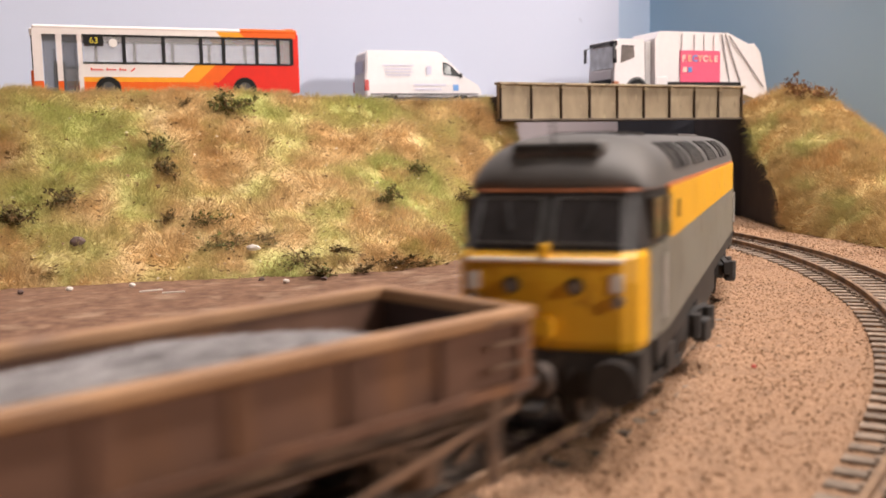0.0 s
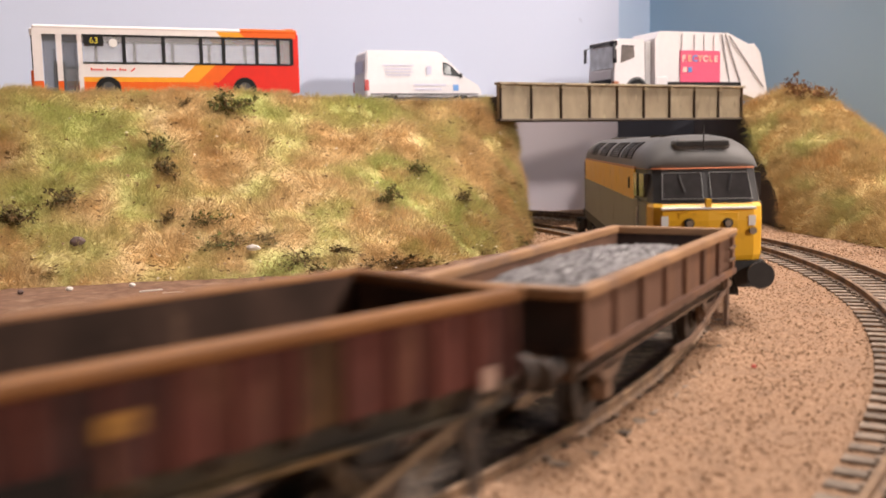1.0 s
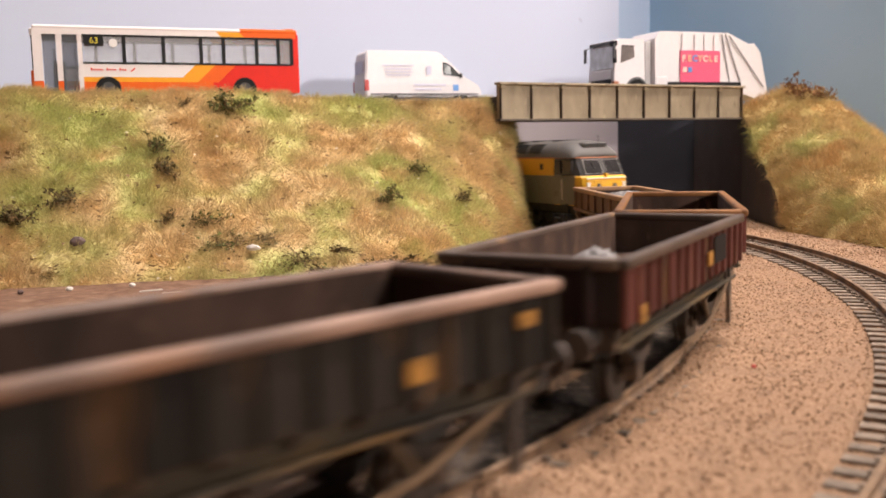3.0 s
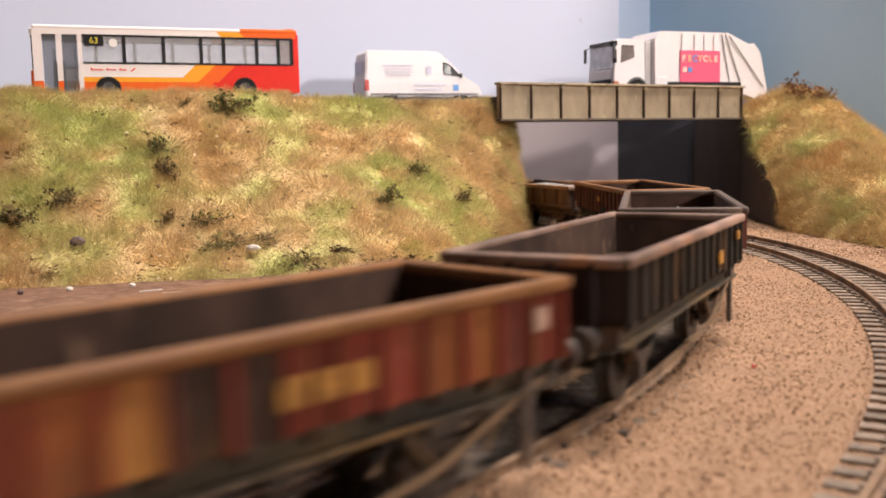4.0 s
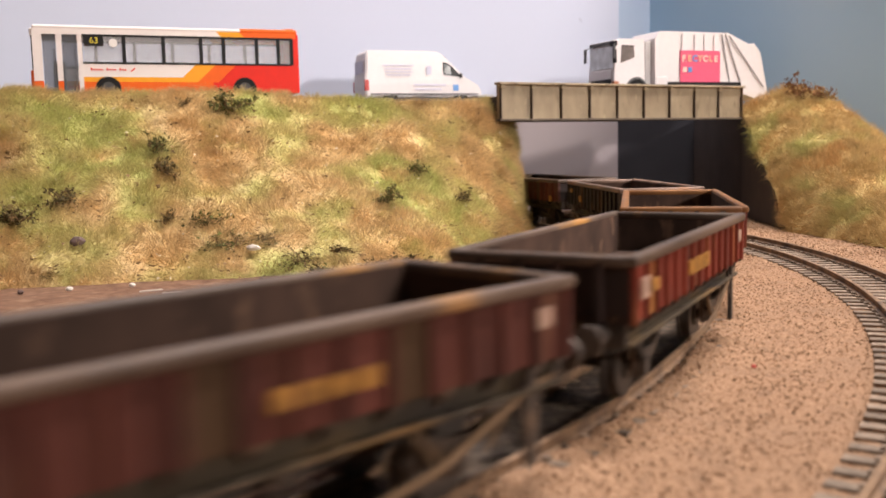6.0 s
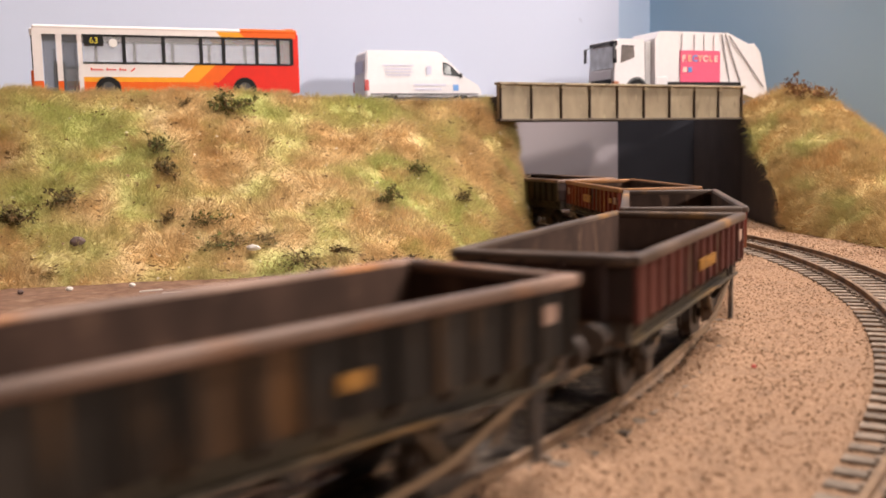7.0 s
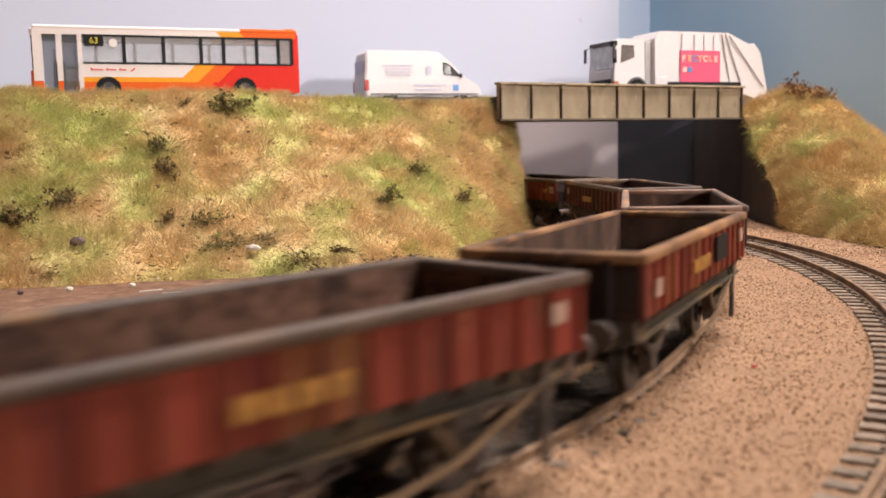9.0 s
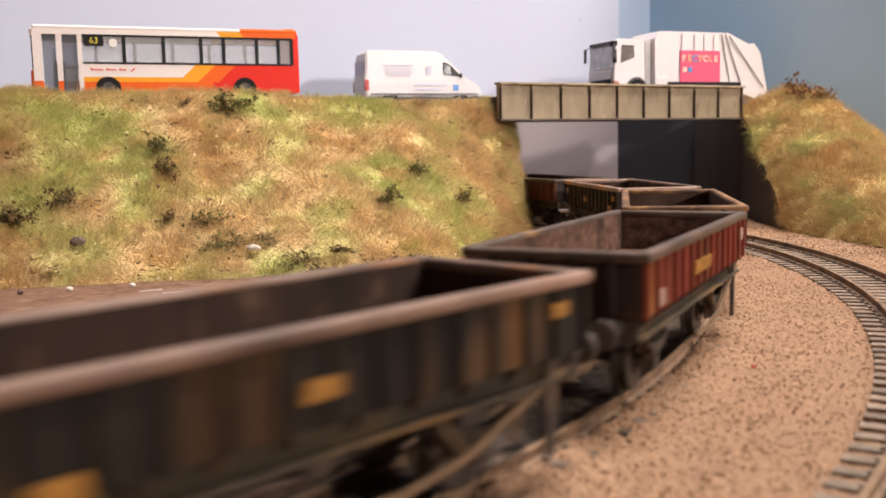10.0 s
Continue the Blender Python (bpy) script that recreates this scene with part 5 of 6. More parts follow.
def make_bus():
    """A single-deck bus: cream front, orange bands sweeping to a red rear."""
    b = tagged(new("bus"), "cream, orange and red single-deck bus standing on the road", "bus")
    L, W, H = 0.1375, 0.0325, 0.0380
    X = L / 2
    T = 0.0007
    z_lo, w0, w1 = 0.0035, 0.0188, 0.0332      # skirt, window sill, window head
    front, rear = X - 0.0245, -X + 0.0035      # ends of the window row on the left side
    for s in (-1, 1):
        y = s * W / 2
        yi = y - s * T

        def strip(name, x0, x1, z0, z1, m, slant0=0.0, slant1=0.0, label=""):
            """Side panel whose ends may lean: slant is the shift of x from bottom to top."""
            bm = bmesh.new()
            vs = [bm.verts.new((x, yy, z)) for yy in (yi, y) for x, z in ((x0, z0), (x1, z0), (x1 + slant1, z1), (x0 + slant0, z1))]
            for f in ((0, 1, 2, 3), (7, 6, 5, 4), (0, 4, 5, 1), (1, 5, 6, 2), (2, 6, 7, 3), (3, 7, 4, 0)):
                bm.faces.new([vs[i] for i in f])
            bmesh.ops.recalc_face_normals(bm, faces=bm.faces)
            return part(name, bm, m, b, label)
        door = s > 0
        fx = X - 0.0008
        near = front if door else X - 0.0115
        # below the windows: cream with yellow and orange skirts, then the sweep to red
        za, zb = 0.0092, 0.0117
        strip("side_cream", -0.0055, near, zb, w0, BUS_WHITE, -0.0075, 0)
        strip("side_sweep_yellow", -0.0160, -0.0055, zb, w0, BUS_YEL, -0.0075, -0.0075)
        strip("side_sweep_orange", -0.0270, -0.0160, zb, w0, BUS_ORG, -0.0075, -0.0075)
        strip("side_red", -X, -0.0270, zb, w0, BUS_RED, 0, -0.0075)
        strip("skirt_yellow", -0.0160 + 0.0027, near, za, zb, BUS_YEL, -0.0027, 0)
        strip("skirt_orange", -0.0245, -0.0160 + 0.0027, za, zb, BUS_ORG, -0.0027, -0.0027)
        strip("skirt_red", -X, -0.0245, za, zb, BUS_RED, 0, -0.0027)
        for x0, x1, m in ((-0.0215, near, BUS_ORG), (-X, -0.0215, BUS_RED)):
            strip("skirt_low", x0, x1, z_lo, za, m)
        # roof line above the windows
        strip("roof_band_cream", -0.0270, fx, w1, 0.0362, BUS_WHITE, 0.003, 0)
        strip("roof_band_yellow", -0.0395, -0.0270, w1, 0.0362, BUS_YEL, 0.003, 0.003)
        strip("roof_band_orange", -X + 0.001, -0.0395, w1, 0.0362, BUS_ORG, 0, 0.003)
        strip("rear_pillar", -X, rear, w0, w1, BUS_RED)
        # windows
        edges = [near, near - 0.0205, near - 0.0405, near - 0.0600, near - 0.0720, near - 0.0900, near - 0.1020, rear]
        if not door:
            edges = [near] + [near + (rear - near) * i / 6 for i in range(1, 7)]
        for x1, x0 in zip(edges, edges[1:]):
            win = part("side_window", cbox(x0 + 0.0007, x1 - 0.0007, y - s * 0.0005, y - s * 0.0002, w0, w1), CLEAR, b, "clear side window in a black frame")
            win.visible_shadow = False
            part("window_frame", cbox(x0 - 0.0009, x0 + 0.0009, y - s * T, y + s * 0.0001, w0, w1), TRIMBLACK, win)
        part("window_rail", cbox(rear, near, y - s * T, y + s * 0.00015, w1 - 0.0007, w1 + 0.0003), TRIMBLACK, b)
        part("window_rail", cbox(rear, near, y - s * T, y + s * 0.00015, w0 - 0.0004, w0 + 0.0006), TRIMBLACK, b)
        if door:
            part("door_pillar", cbox(near, near + 0.0022, yi, y, z_lo, w1), BUS_WHITE, b)
            part("door_pillar", cbox(near + 0.0098, near + 0.0124, yi, y, z_lo + 0.006, w1), BUS_WHITE, b)
            part("door_pillar", cbox(near + 0.0098, near + 0.0124, yi, y, z_lo, z_lo + 0.006), BUS_ORG, b)
            part("door_pillar", cbox(fx - 0.0045, fx, yi, y, z_lo + 0.006, w1), BUS_WHITE, b)
            part("door_pillar", cbox(fx - 0.0045, fx, yi, y, z_lo, z_lo + 0.006), BUS_ORG, b)
            for x0, x1 in ((near + 0.0022, near + 0.0098), (near + 0.0124, fx - 0.0045)):
                d = part("door_leaf", cbox(x0 + 0.0003, x1 - 0.0003, y - s * 0.0006, y - s * 0.0003, z_lo, w1), SMOKED, b, "smoked glazed folding door")
                d.visible_shadow = False
                part("door_bar", cbox(x0 + 0.001, x0 + 0.0014, y - s * 0.0003, y + s * 0.0002, 0.006, 0.026), SHADEGREY, d)
            # route display in the first window
            disp = part("route_display", cbox(near - 0.0105, near - 0.001, y - s * 0.0002, y + s * 0.0002, 0.0275, w1 - 0.0004), TRIMBLACK, b, "black route display with yellow number")
            cu = bpy.data.curves.new("route_number", "FONT")
            cu.body, cu.size, cu.align_x, cu.align_y = "63", 0.0046, "CENTER", "CENTER"
            cu.materials.append(YELLOWGLOW)
            tx = new("route_number", cu)
            tx.parent = disp
            tx.matrix_basis = pose(near - 0.0058, y + s * 0.00035, 0.0302, 90, 0, 180)
            part("round_sticker", cyl(bmesh.new(), (near - 0.0152, y, 0.0292), (0, 1, 0), 0.0022, 0.0003, 20), WHITE, b)
            bm = bmesh.new()
            for i in range(14):
                if i not in (5, 10):
                    box(bm, near - 0.0044 - i * 0.00128, near - 0.0036 - i * 0.00128, y, y + s * 0.0002, 0.0150, 0.0164 if i in (0, 6, 11) else 0.0159)
            part("name_marking", bm, BUS_RED, b)
            bm = bmesh.new()
            bar(bm, (near - 0.0235, y + 0.0001, 0.0146), (near - 0.0255, y + 0.0001, 0.0164), 0.0006, 0.0002, up=(1, 0, 0))
            part("swoosh_marking", bm, BUS_RED, b)
    # roof, floor and ends
    bm = cbox(-X + 0.0008, X - 0.001, -W / 2, W / 2, 0.0358, H, bevel=0.0011)
    part("roof", bm, BUS_WHITE, b)
    part("roof_rear", cbox(-X, -0.0365, -W / 2 - 0.0001, W / 2 + 0.0001, 0.0356, H + 0.0003, bevel=0.0011), BUS_ORG, b, "orange rear of the roof")
    part("roof_pod", cbox(-X + 0.001, -X + 0.006, -0.012, 0.012, H, H + 0.0012, bevel=0.0005), BUS_ORG, b)
    part("bus_floor", cbox(-X + 0.001, X - 0.002, -W / 2 + T, W / 2 - T, 0.0045, 0.0058), SHADEGREY, b)
    rear_w = part("rear_wall", cbox(-X - 0.0006, -X + 0.0012, -W / 2 + 0.0004, W / 2 - 0.0004, z_lo, 0.0360, bevel=0.0008), BUS_RED, b)
    part("rear_window", cbox(-X - 0.0008, -X - 0.0004, -0.012, 0.012, 0.019, 0.030), PANE, rear_w)
    fr = part("front_panel", cbox(X - 0.0012, X + 0.0006, -W / 2 + 0.0006, W / 2 - 0.0006, z_lo, 0.0150, bevel=0.0008), BUS_ORG, b)
    part("windscreen", cbox(X - 0.0010, X - 0.0002, -W / 2 + 0.001, W / 2 - 0.001, 0.0150, 0.0325), PANE, fr, "dark windscreen")
    part("front_header", cbox(X - 0.0012, X + 0.0004, -W / 2 + 0.0006, W / 2 - 0.0006, 0.0325, 0.0362, bevel=0.0006), BUS_WHITE, fr)
    for x in (front - 0.0118, -0.0385):
        for s in (-1, 1):
            part("wheel_arch", cyl(bmesh.new(), (x, s * (W / 2 - 0.0012), 0.0054), (0, 1, 0), 0.0065, 0.0029, 24), TRIMBLACK, b, "black wheel arch")
            road_wheel(b, x, s * (W / 2 - 0.0014), 0.0058, 0.0040)
    for s in (-1, 1):
        for i, x in enumerate(np.linspace(-0.052, 0.026, 9)):
            st = part("seat", cbox(x - 0.0028, x + 0.0028, s * 0.0085 - 0.0052, s * 0.0085 + 0.0052, 0.0058, 0.0118, bevel=0.0004), SEAT, b)
            part("seat_back", cbox(x - 0.0030, x - 0.0018, s * 0.0085 - 0.0052, s * 0.0085 + 0.0052, 0.0118, 0.0205, bevel=0.0004), SEAT, st)
    part("driver_cab", cbox(X - 0.016, X - 0.010, -0.014, -0.003, 0.0058, 0.0215, bevel=0.0006), SHADEGREY, b)
    return b


TRIMBLACK = plain("black_trim", (0.014, 0.014, 0.015), 0.6, 0.1, spec=0.2)
YELLOWGLOW = plain("display_yellow", (0.75, 0.62, 0.05), 0.5, 0.03)


def hull(bm, outline, w, taper_top=0.9, z_belt=None):
    """A body drawn from a side outline, tucked in above the belt."""
    prism(bm, outline, -w / 2, w / 2)
    if z_belt is not None:
        zt = max(z for _, z in outline)
        for v in bm.verts:
            if v.co.z > z_belt:
                v.co.y *= 1 - (1 - taper_top) * (v.co.z - z_belt) / (zt - z_belt)
    return bm


def make_van():
    v = tagged(new("van"), "white high-roof delivery van with blue markings on the road", "van")
    L, W, H = 0.0765, 0.0262, 0.0345
    X = L / 2
    out = [(-X, 0.0045), (-X - 0.0004, 0.012), (-X + 0.0012, 0.0325), (-X + 0.0030, H), (0.0040, H), (0.0090, 0.0340), (0.0125, 0.0322), (0.0262, 0.0180), (0.0305, 0.0155), (X - 0.0028, 0.0125), (X - 0.0004, 0.0085), (X - 0.0005, 0.0045)]
    bm = hull(bmesh.new(), out, W, 0.88, 0.016)
    bmesh.ops.bevel(bm, geom=[e for e in bm.edges if abs(e.verts[0].co.y - e.verts[1].co.y) < 0.002], offset=0.0009, segments=2, affect="EDGES")
    body = part("body", bm, VANWHITE, v, "white painted van body", smooth=False)
    for s in (-1, 1):
        def yy(z):
            return s * (W / 2 * (1 - 0.12 * max(0, (z - 0.016) / (H - 0.016))) + 0.00012)
        bm = bmesh.new()
        q = [(0.0122, 0.0190), (0.0245, 0.0176), (0.0182, 0.0245), (0.0150, 0.0268), (0.0122, 0.0270)]
        a = [bm.verts.new((x, yy(z) + s * 0.0001, z)) for x, z in q]
        c = [bm.verts.new((x, yy(z) - s * 0.0006, z)) for x, z in q]
        bm.faces.new(a)
        bm.faces.new(c[::-1])
        for i in range(5):
            bm.faces.new((a[i], c[i], c[(i + 1) % 5], a[(i + 1) % 5]))
        bmesh.ops.recalc_face_normals(bm, faces=bm.faces)
        win = part("cab_window", bm, MATTPANE, v, "dark cab side window")
        # bright reflection in the rear of the window, painted as a paler pane
        bm = bmesh.new()
        a = [bm.verts.new((x, yy(z) + s * 0.0003, z)) for x, z in ((0.0128, 0.0196), (0.0176, 0.0190), (0.0168, 0.0246), (0.0128, 0.0262))]
        bm.faces.new(a if s > 0 else a[::-1])
        bmesh.ops.solidify(bm, geom=bm.faces[:], thickness=0.0001)
        part("reflecting_pane", bm, GREYPANE, win, "pale grey part of the window with the reflection painted on")
        bm = bmesh.new()
        for x0, x1, z0, z1 in ((-0.0270, -0.0070, 0.0245, 0.0252), (-0.0260, -0.0090, 0.0223, 0.0230), (-0.0255, -0.0080, 0.0203, 0.0209), (-0.0250, -0.0095, 0.0184, 0.0190), (0.0010, 0.0042, 0.0190, 0.0245), (-0.0075, 0.0135, 0.0118, 0.0128), (-0.0070, 0.0105, 0.0090, 0.0100)):
            box(bm, x0, x1, yy(z0) - s * 0.0002, yy(z0) + s * 0.0002, z0, z1)
        part("side_marking", bm, PALEBLUE, v)
        part("blue_sticker", cbox(0.0185, 0.0220, yy(0.011) - s * 0.0002, yy(0.011) + s * 0.0002, 0.0085, 0.0125), BLUEMARK, v)
        part("tail_lamp", cbox(-X - 0.0006, -X + 0.0022, s * (W / 2 - 0.0012), s * (W / 2 + 0.00025), 0.0085, 0.0155, bevel=0.0003), REDLENS, v, "red tail lamp")
        part("rubbing_strip", cbox(-X + 0.003, X - 0.003, s * (W / 2 - 0.0003), s * (W / 2 + 0.0004), 0.0058, 0.0068), SHADEGREY, v)
        part("door_mirror", cbox(0.0232, 0.0244, s * (W / 2 - 0.001), s * (W / 2 + 0.0018), 0.0170, 0.0200, bevel=0.0004), SHADEGREY, v)
        for x in (-0.0225, 0.0240):
            road_wheel(v, x, s * (W / 2 - 0.0018), 0.0046, 0.0032)
    part("rear_window", cbox(-X - 0.0003, -X + 0.0003, -0.009, 0.009, 0.020, 0.028), PALEBLUE, v)
    bm = bmesh.new()
    bar(bm, (0.0258, 0, 0.0187), (0.0132, 0, 0.0318), 0.0004, 0.020, up=(0, 0, 1))
    part("windscreen", bm, PANE, v, "dark windscreen")
    for o in v.children_recursive:
        if o.name.startswith("wheel"):
            o.location.x *= 1.07
        elif not o.name.startswith("hub"):
            for q in o.data.vertices:
                q.co.x *= 1.07
    return v


VANWHITE = plain("van_white", (0.74, 0.70, 0.71), 0.45, 0.02, spec=0.3)


def make_lorry():
    """A refuse lorry, cab forward, with a ribbed hopper body."""
    t = tagged(new("refuse_lorry"), "white refuse lorry with a pink side panel on the bridge", "lorry")
    W = 0.0325
    # x runs from the tailgate at -0.061 to the cab front at 0.061
    part("chassis", cbox(-0.050, 0.056, -0.010, 0.010, 0.0055, 0.0095), SHADEGREY, t)
    cab = part("cab", hull(bmesh.new(), [(0.0375, 0.0050), (0.0605, 0.0050), (0.0612, 0.0160), (0.0590, 0.0375), (0.0555, 0.0395), (0.0375, 0.0395)], W, 0.95, 0.020), VANWHITE, t, "white driver's cab")
    # opaque and pale: the light in the glass is put into its colour
    part("windscreen", cbox(0.0592, 0.0612, -0.0145, 0.0145, 0.0205, 0.0350, bevel=0.0003), PALEPANE, cab, "windscreen painted pale for the light in its glass")
    part("front_panel", cbox(0.0608, 0.0616, -0.0135, 0.0135, 0.0135, 0.0195, bevel=0.0003), VANWHITE, cab, "white front panel")
    part("grille", cbox(0.0608, 0.0620, -0.0120, 0.0120, 0.0070, 0.0135, bevel=0.0003), TRIMBLACK, cab, "black front grille")
    part("sun_visor", cbox(0.0585, 0.0615, -0.0148, 0.0148, 0.0362, 0.0382, bevel=0.0003), SHADEGREY, cab)
    for s in (-1, 1):
        win = part("side_window", prism(bmesh.new(), [(0.0455, 0.0275), (0.0562, 0.0235), (0.0552, 0.0345), (0.0460, 0.0345)], s * (W / 2 - 0.0012), s * (W / 2 - 0.0002)), BROWNPANE, cab, "brownish-grey side window")
        part("window_frame", bar(bmesh.new(), (0.0458, s * (W / 2 - 0.0001), 0.0348), (0.0554, s * (W / 2 - 0.0001), 0.0348), 0.0006, 0.0006), TRIMBLACK, win)
        if s > 0:
            part("corner_mirror", cbox(0.0596, 0.0618, s * (W / 2 - 0.0012), s * (W / 2 + 0.0012), 0.0235, 0.0325, bevel=0.0006), TRIMBLACK, cab, "black corner mirror")
            part("kerb_mirror", cbox(0.0590, 0.0618, s * (W / 2 - 0.0050), s * (W / 2 + 0.0008), 0.0345, 0.0380, bevel=0.0006), TRIMBLACK, cab, "black kerb mirror over the door")
        part("headlamp", cbox(0.0575, 0.0614, s * (W / 2 - 0.0032), s * (W / 2 + 0.0002), 0.0080, 0.0118, bevel=0.0004), ORANGE, cab, "amber front lamp")
        mr = part("mirror", cbox(0.0620, 0.0632, s * (W / 2 + 0.0008), s * (W / 2 + 0.0032), 0.0260, 0.0355, bevel=0.0004), SHADEGREY, cab, "black door mirror")
        part("mirror_arm", bar(bmesh.new(), (0.060, s * (W / 2 - 0.001), 0.0360), (0.0626, s * (W / 2 + 0.0018), 0.0352), 0.0005, 0.0005), SHADEGREY, mr)
        part("wheel_arch", cyl(bmesh.new(), (0.0440, s * (W / 2 - 0.0012), 0.0062), (0, 1, 0), 0.0085, 0.0028, 20), SHADEGREY, t)
        for x in (0.0440, -0.0150, -0.0300):
            road_wheel(t, x, s * (W / 2 - 0.0012), 0.0066 if x > 0 else 0.0057, 0.0042)
        part("side_box", cbox(0.0195, 0.0290, s * (W / 2 - 0.004), s * (W / 2 + 0.0002), 0.0060, 0.0150, bevel=0.0005), VANWHITE, t)
        part("side_guard", cbox(-0.040, 0.020, s * (W / 2 - 0.002), s * (W / 2 + 0.0011), 0.0050, 0.0115), TRIMBLACK, t)
        part("side_panel", cbox(-0.0225, 0.0100, s * (W / 2), s * (W / 2 + 0.0007), 0.0112, 0.0325), PINK, t, "bright pink side panel")
        panel = t.children[-1]
        for i, ch in enumerate("RECYCLE"):
            cu = bpy.data.curves.new("panel_letter", "FONT")
            cu.body, cu.size, cu.align_x, cu.align_y, cu.extrude, cu.offset = ch, 0.0058, "CENTER", "CENTER", 0.0001, 0.00022
            cu.materials.append(BLUEMARK if i == 2 else (MARKYELLOW if i % 2 else MARKPALE))
            tx = new("panel_letter", cu)
            tx.parent = panel
            x = 0.0070 - i * 0.0043
            tx.matrix_basis = pose(x if s > 0 else -0.0125 - x, s * (W / 2 + 0.0009), 0.0270, 90, 0, 180 if s > 0 else 0)
        for i, m in enumerate((MARKPALE, BLUEMARK)):
            part("panel_mark", cbox(0.0080 - i * 0.0042 - 0.0030, 0.0080 - i * 0.0042, s * (W / 2 + 0.0006), s * (W / 2 + 0.0010), 0.0180, 0.0214), m, panel)
        for x in (0.008, -0.002, -0.010, -0.018):
            part("body_rib", cbox(x - 0.0005, x + 0.0005, s * (W / 2 - 0.0002), s * (W / 2 + 0.0005), 0.0325, 0.0430), VANWHITE, t)
        for a, c in (((-0.0240, 0.0440), (-0.0310, 0.0110)), ((-0.0270, 0.0440), (-0.0400, 0.0120)), ((-0.0305, 0.0430), (-0.0600, 0.0085))):
            part("tailgate_rib", bar(bmesh.new(), (a[0], s * (W / 2 + 0.0002), a[1]), (c[0], s * (W / 2 + 0.0002), c[1]), 0.0006, 0.0006, up=(1, 0, 0.4)), DIMRIB, t)
    body = part("hopper_body", hull(bmesh.new(), [(-0.030, 0.0090), (0.0295, 0.0090), (0.0295, 0.0400), (0.0255, 0.0450), (-0.0300, 0.0450)], W, 0.96, 0.03), VANWHITE, t, "white ribbed hopper body")
    part("front_shield", cbox(0.0300, 0.0345, -0.0120, 0.0120, 0.0090, 0.0385, bevel=0.0006), RIBGREY, t)
    part("tailgate", hull(bmesh.new(), [(-0.0300, 0.0450), (-0.0300, 0.0070), (-0.0570, -0.0005), (-0.0640, 0.0045), (-0.0575, 0.0320), (-0.0520, 0.0385), (-0.0480, 0.0375)], W * 0.99, 0.97, 0.03), VANWHITE, t, "white sloping tailgate")
    return t


MARKPALE = plain("pale_peach_marking", (0.84, 0.60, 0.52), 0.6, 0.1)
MARKYELLOW = plain("orange_yellow_marking", (0.74, 0.44, 0.28), 0.6, 0.25, scale=500)
DIMRIB = plain("dim_grey_rib", (0.26, 0.25, 0.26), 0.6, 0.1)
RIBGREY = plain("pale_grey_rib", (0.52, 0.50, 0.50), 0.5, 0.05)


def make_car():
    c = tagged(new("car"), "small white car far along the road", "car")
    part("body", hull(bmesh.new(), [(-0.026, 0.003), (-0.027, 0.010), (-0.022, 0.0125), (-0.017, 0.0185), (0.004, 0.0190), (0.012, 0.0125), (0.025, 0.0100), (0.027, 0.003)], 0.0225, 0.75, 0.0115), VANWHITE, c)
    for s in (-1, 1):
        part("side_window", cbox(-0.015, 0.006, s * 0.0098, s * 0.0106, 0.0128, 0.0172), PANE, c)
        for x in (-0.0165, 0.0170):
            road_wheel(c, x, s * 0.0098, 0.0042, 0.0028)
    return c


def on_road(s, n, flip=False):
    p = road(s, n, RZ)
    return Matrix.Translation(p) @ Matrix.Rotation(math.radians(ROAD_ANGLE + (180 if flip else 0)), 4, "Z")


GREYPANE = plain("grey_painted_reflection", (0.36, 0.38, 0.40), 0.3, 0.35, scale=120, rvar=0.05)
PALEPANE = plain("pale_painted_glazing", (0.66, 0.69, 0.73), 0.3, 0.25, scale=150, rvar=0.05)
MATTPANE = plain("dark_model_glazing", (0.03, 0.03, 0.032), 0.45, 0.3, scale=150, spec=0.2)
BROWNPANE = plain("brownish_glazing", (0.15, 0.125, 0.115), 0.35, 0.3, scale=120)

# bus and lorry head down the road, the van up it
make_bus().matrix_basis = on_road(0.0690, 0.0165, True)
make_lorry().matrix_basis = on_road(0.4105, 0.026, True)
make_van().matrix_basis = on_road(0.2355, 0.0715)
make_car().matrix_basis = on_road(-0.075, 0.055)

# ---- the train ----
LOCO = make_loco()
WAGONS = [make_stone_wagon()]
Y, P_, D = YELLOWMARK, PALEMARK, DARKMARK
WAGONS.append(make_wagon(MAROON, "empty maroon steel box wagon with a black panel", marks=((Y, -0.006, 0.0235, 0.004, 0.0022), (P_, 0.043, 0.0185, 0.0025, 0.003), (D, -0.0150, 0.0182, 0.0100, 0.0044)), rim=RIMORANGE, rusty=(9,)))
WAGONS.append(make_wagon(MAROON, "maroon box wagon with a black patch and a little rubble", marks=((Y, 0.0120, 0.0225, 0.004, 0.0030), (Y, -0.0400, 0.0190, 0.003, 0.0030), (D, 0.0215, 0.0238, 0.0120, 0.0060)), rim=RIMDARK, rusty=(3, 8)))
rubble(WAGONS[2], 0.016, 0.010, 0.0190, 0.0070, n=90, name="rubble", seed=9, r0=0.0012, x0=-0.016)
WAGONS.append(make_wagon(BLACK, "empty black box wagon streaked with rust", marks=((Y, 0.022, 0.0215, 0.004, 0.003), (Y, 0.042, 0.0248, 0.0036, 0.0020)), rim=RIMPALE, rusty=(4,)))
WAGONS.append(make_wagon(RED, "empty rust-red box wagon with yellow lettering", marks=((Y, 0.0050, 0.0226, 0.0140, 0.0034), (P_, 0.0425, 0.0243, 0.0030, 0.0032), (P_, -0.0440, 0.0240, 0.0040, 0.0028), (Y, -0.0365, 0.0238, 0.004, 0.0020)), patches=(5, 6), rim=RIMORANGE, rusty=(3, 4, 10, 11)))
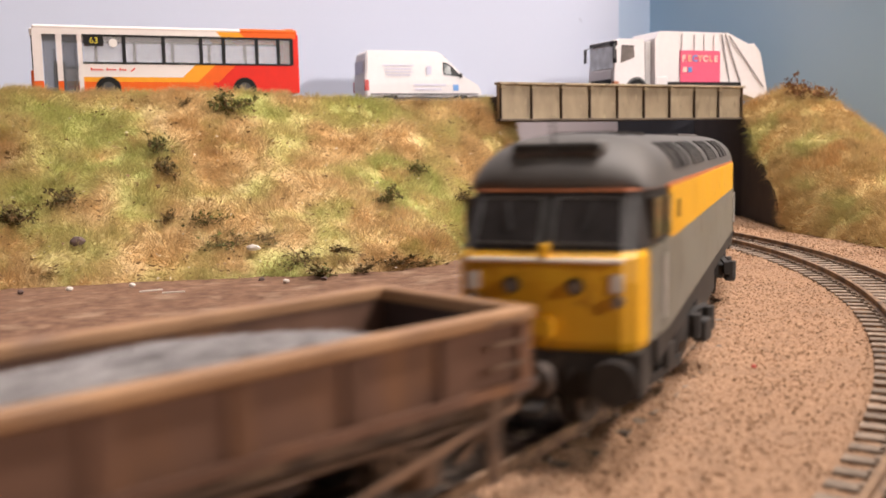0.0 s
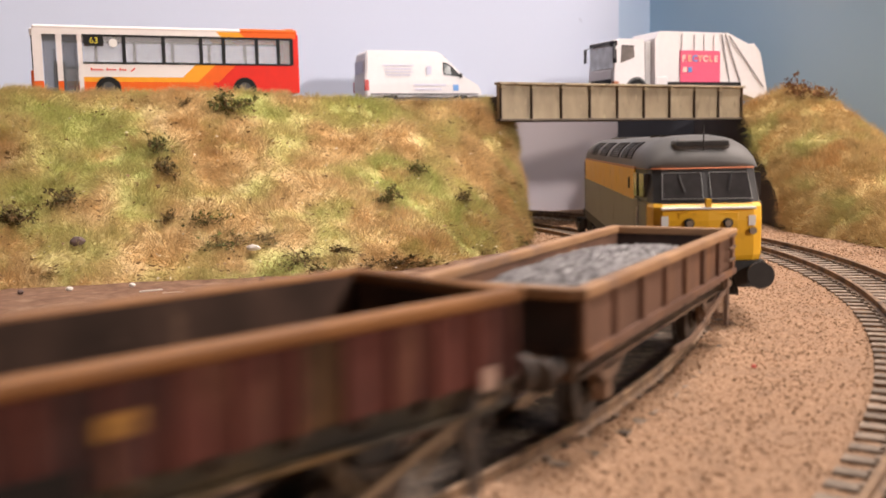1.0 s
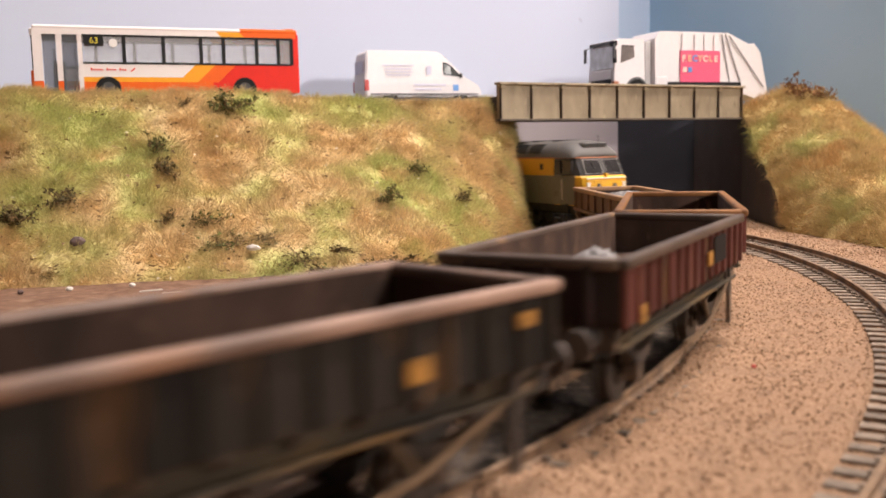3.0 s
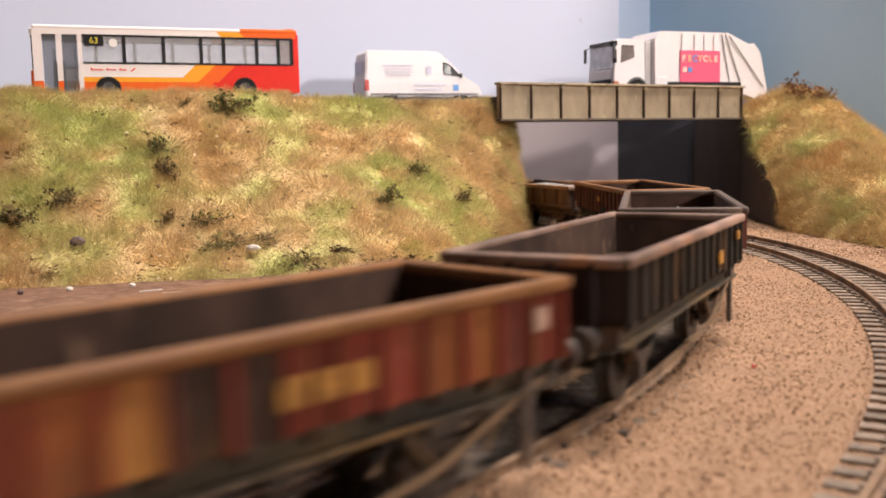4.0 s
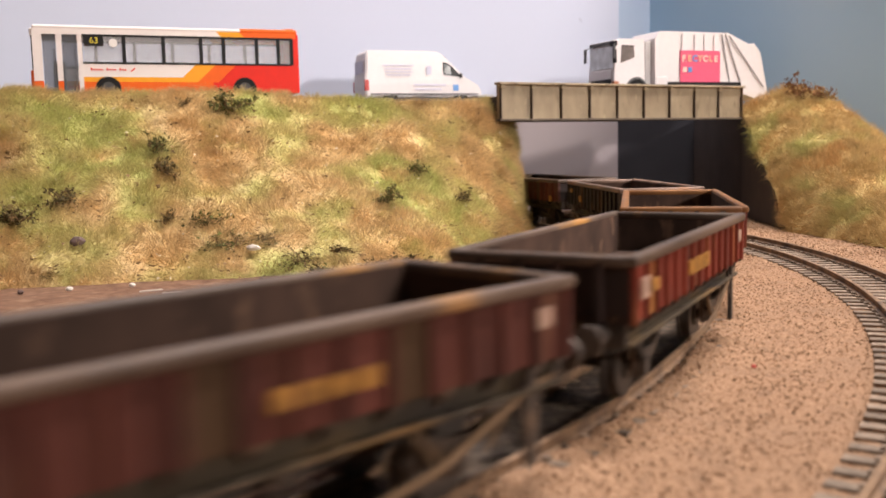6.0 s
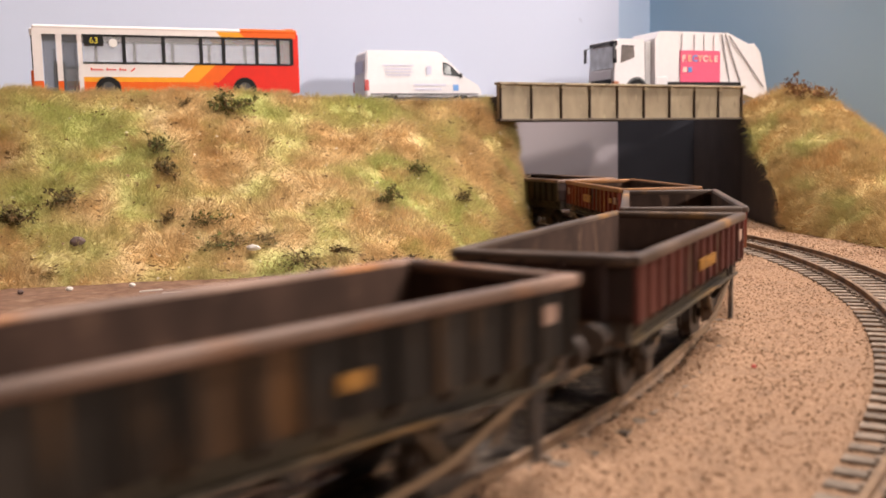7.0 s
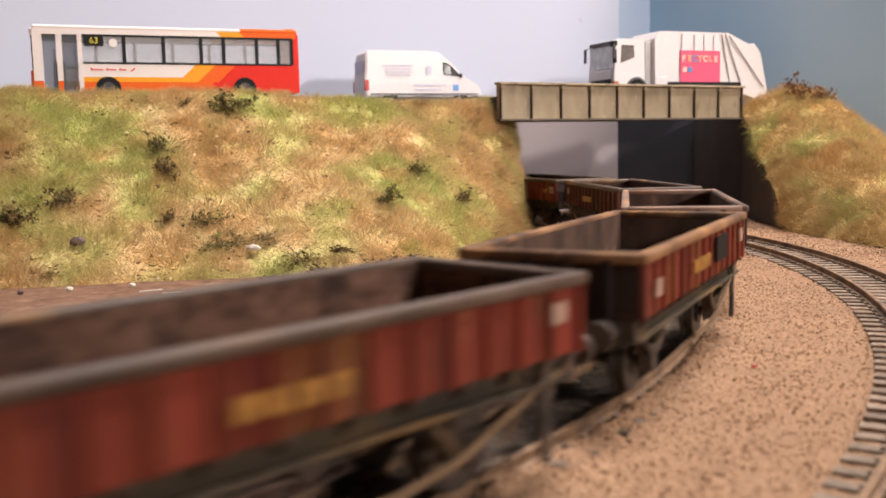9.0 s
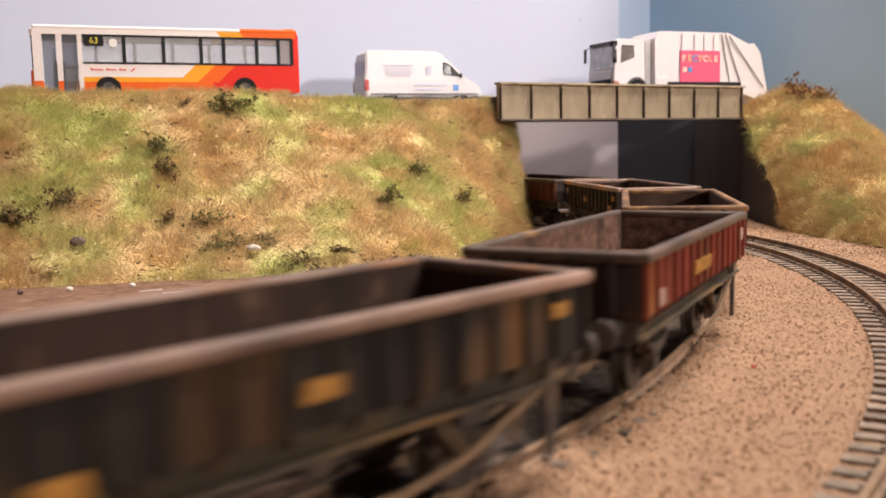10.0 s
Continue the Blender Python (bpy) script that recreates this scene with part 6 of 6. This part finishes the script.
WAGONS.append(make_wagon(RED, "empty red box wagon with yellow lettering", marks=((Y, -0.0025, 0.0228, 0.0190, 0.0030), (P_, 0.0425, 0.0243, 0.0030, 0.0030), (P_, -0.0440, 0.0236, 0.0048, 0.0036), (Y, -0.0375, 0.0232, 0.004, 0.0022)), rim=RIMDARK, rusty=(1, 12)))
WAGONS.append(make_wagon(MAROON, "empty dull red box wagon with pale label", marks=((P_, 0.0425, 0.0243, 0.0032, 0.0028), (Y, 0.004, 0.0222, 0.0160, 0.0024)), rim=RIMDARK, rusty=(5, 9)))
WAGONS.append(make_wagon(BLACK, "empty black box wagon with small yellow marks", marks=((Y, 0.0065, 0.0222, 0.004, 0.0022), (Y, -0.0365, 0.0195, 0.004, 0.0040), (P_, 0.0425, 0.0245, 0.0026, 0.0026), (Y, -0.0420, 0.0248, 0.0042, 0.0020)), rim=RIMPALE, rusty=(5, 6)))
WAGONS.append(make_wagon(RED, "empty red box wagon with a black panel and yellow lettering", marks=((Y, -0.0040, 0.0224, 0.0165, 0.0027), (D, 0.0175, 0.0236, 0.0125, 0.0058), (P_, 0.0425, 0.0242, 0.0036, 0.0032), (P_, -0.0405, 0.0225, 0.0042, 0.0030)), rusty=(2, 12)))
WAGONS.append(make_wagon(RED, "empty weathered red box wagon with yellow lettering", marks=((Y, -0.0045, 0.0222, 0.0165, 0.0027), (P_, 0.0425, 0.0243, 0.0032, 0.0030), (P_, -0.0400, 0.0205, 0.0035, 0.0030)), rim=RIMDARK, rusty=(0, 6, 7), inside=INSIDERUST))
WAGONS.append(make_wagon(BLACK, "empty dark box wagon with a yellow mark", marks=((Y, -0.0020, 0.0222, 0.0055, 0.0024), (Y, 0.0415, 0.0247, 0.0038, 0.0020), (Y, -0.032, 0.0180, 0.005, 0.0045)), rim=RIMPALE, rusty=(4, 5, 11)))


def wagon_angle(n, t):
    """Where the nth wagon is on the curve at t seconds; slack in the couplings sets some apart."""
    return -0.782 + {0: 0.001, 1: -0.0165, 4: 0.004}.get(n, 0.0) + PITCH * (t - n) + 0.0031 * (t - 2.5)


def motions():
    times = [i * 0.25 for i in range(41)]
    walk(LOCO, [(t, stand(wagon_angle(0, t) + LOCO_AHEAD, LOCO_BASE)) for t in times])
    walk(WAGONS[0], [(t, stand(wagon_angle(0, t) + STONE_AHEAD, 0.072)) for t in times])
    for n, w in enumerate(WAGONS):
        if n:
            walk(w, [(t, stand(wagon_angle(n, t), WB)) for t in times])
    # the wheels roll: 75 degrees at most from row to row
    speed = (PITCH + 0.0031) * RAD
    for ob, x, r in WHEELSETS:
        turn = speed / r
        k = math.ceil(10.0 * turn / math.radians(72))
        walk(ob, [(10.0 * i / k, Matrix.Translation((x, 0, r)) @ Matrix.Rotation(turn * 10.0 * i / k, 4, "Y")) for i in range(k + 1)])


LOCO_AHEAD = 0.4287
STONE_AHEAD = -0.0129
motions()
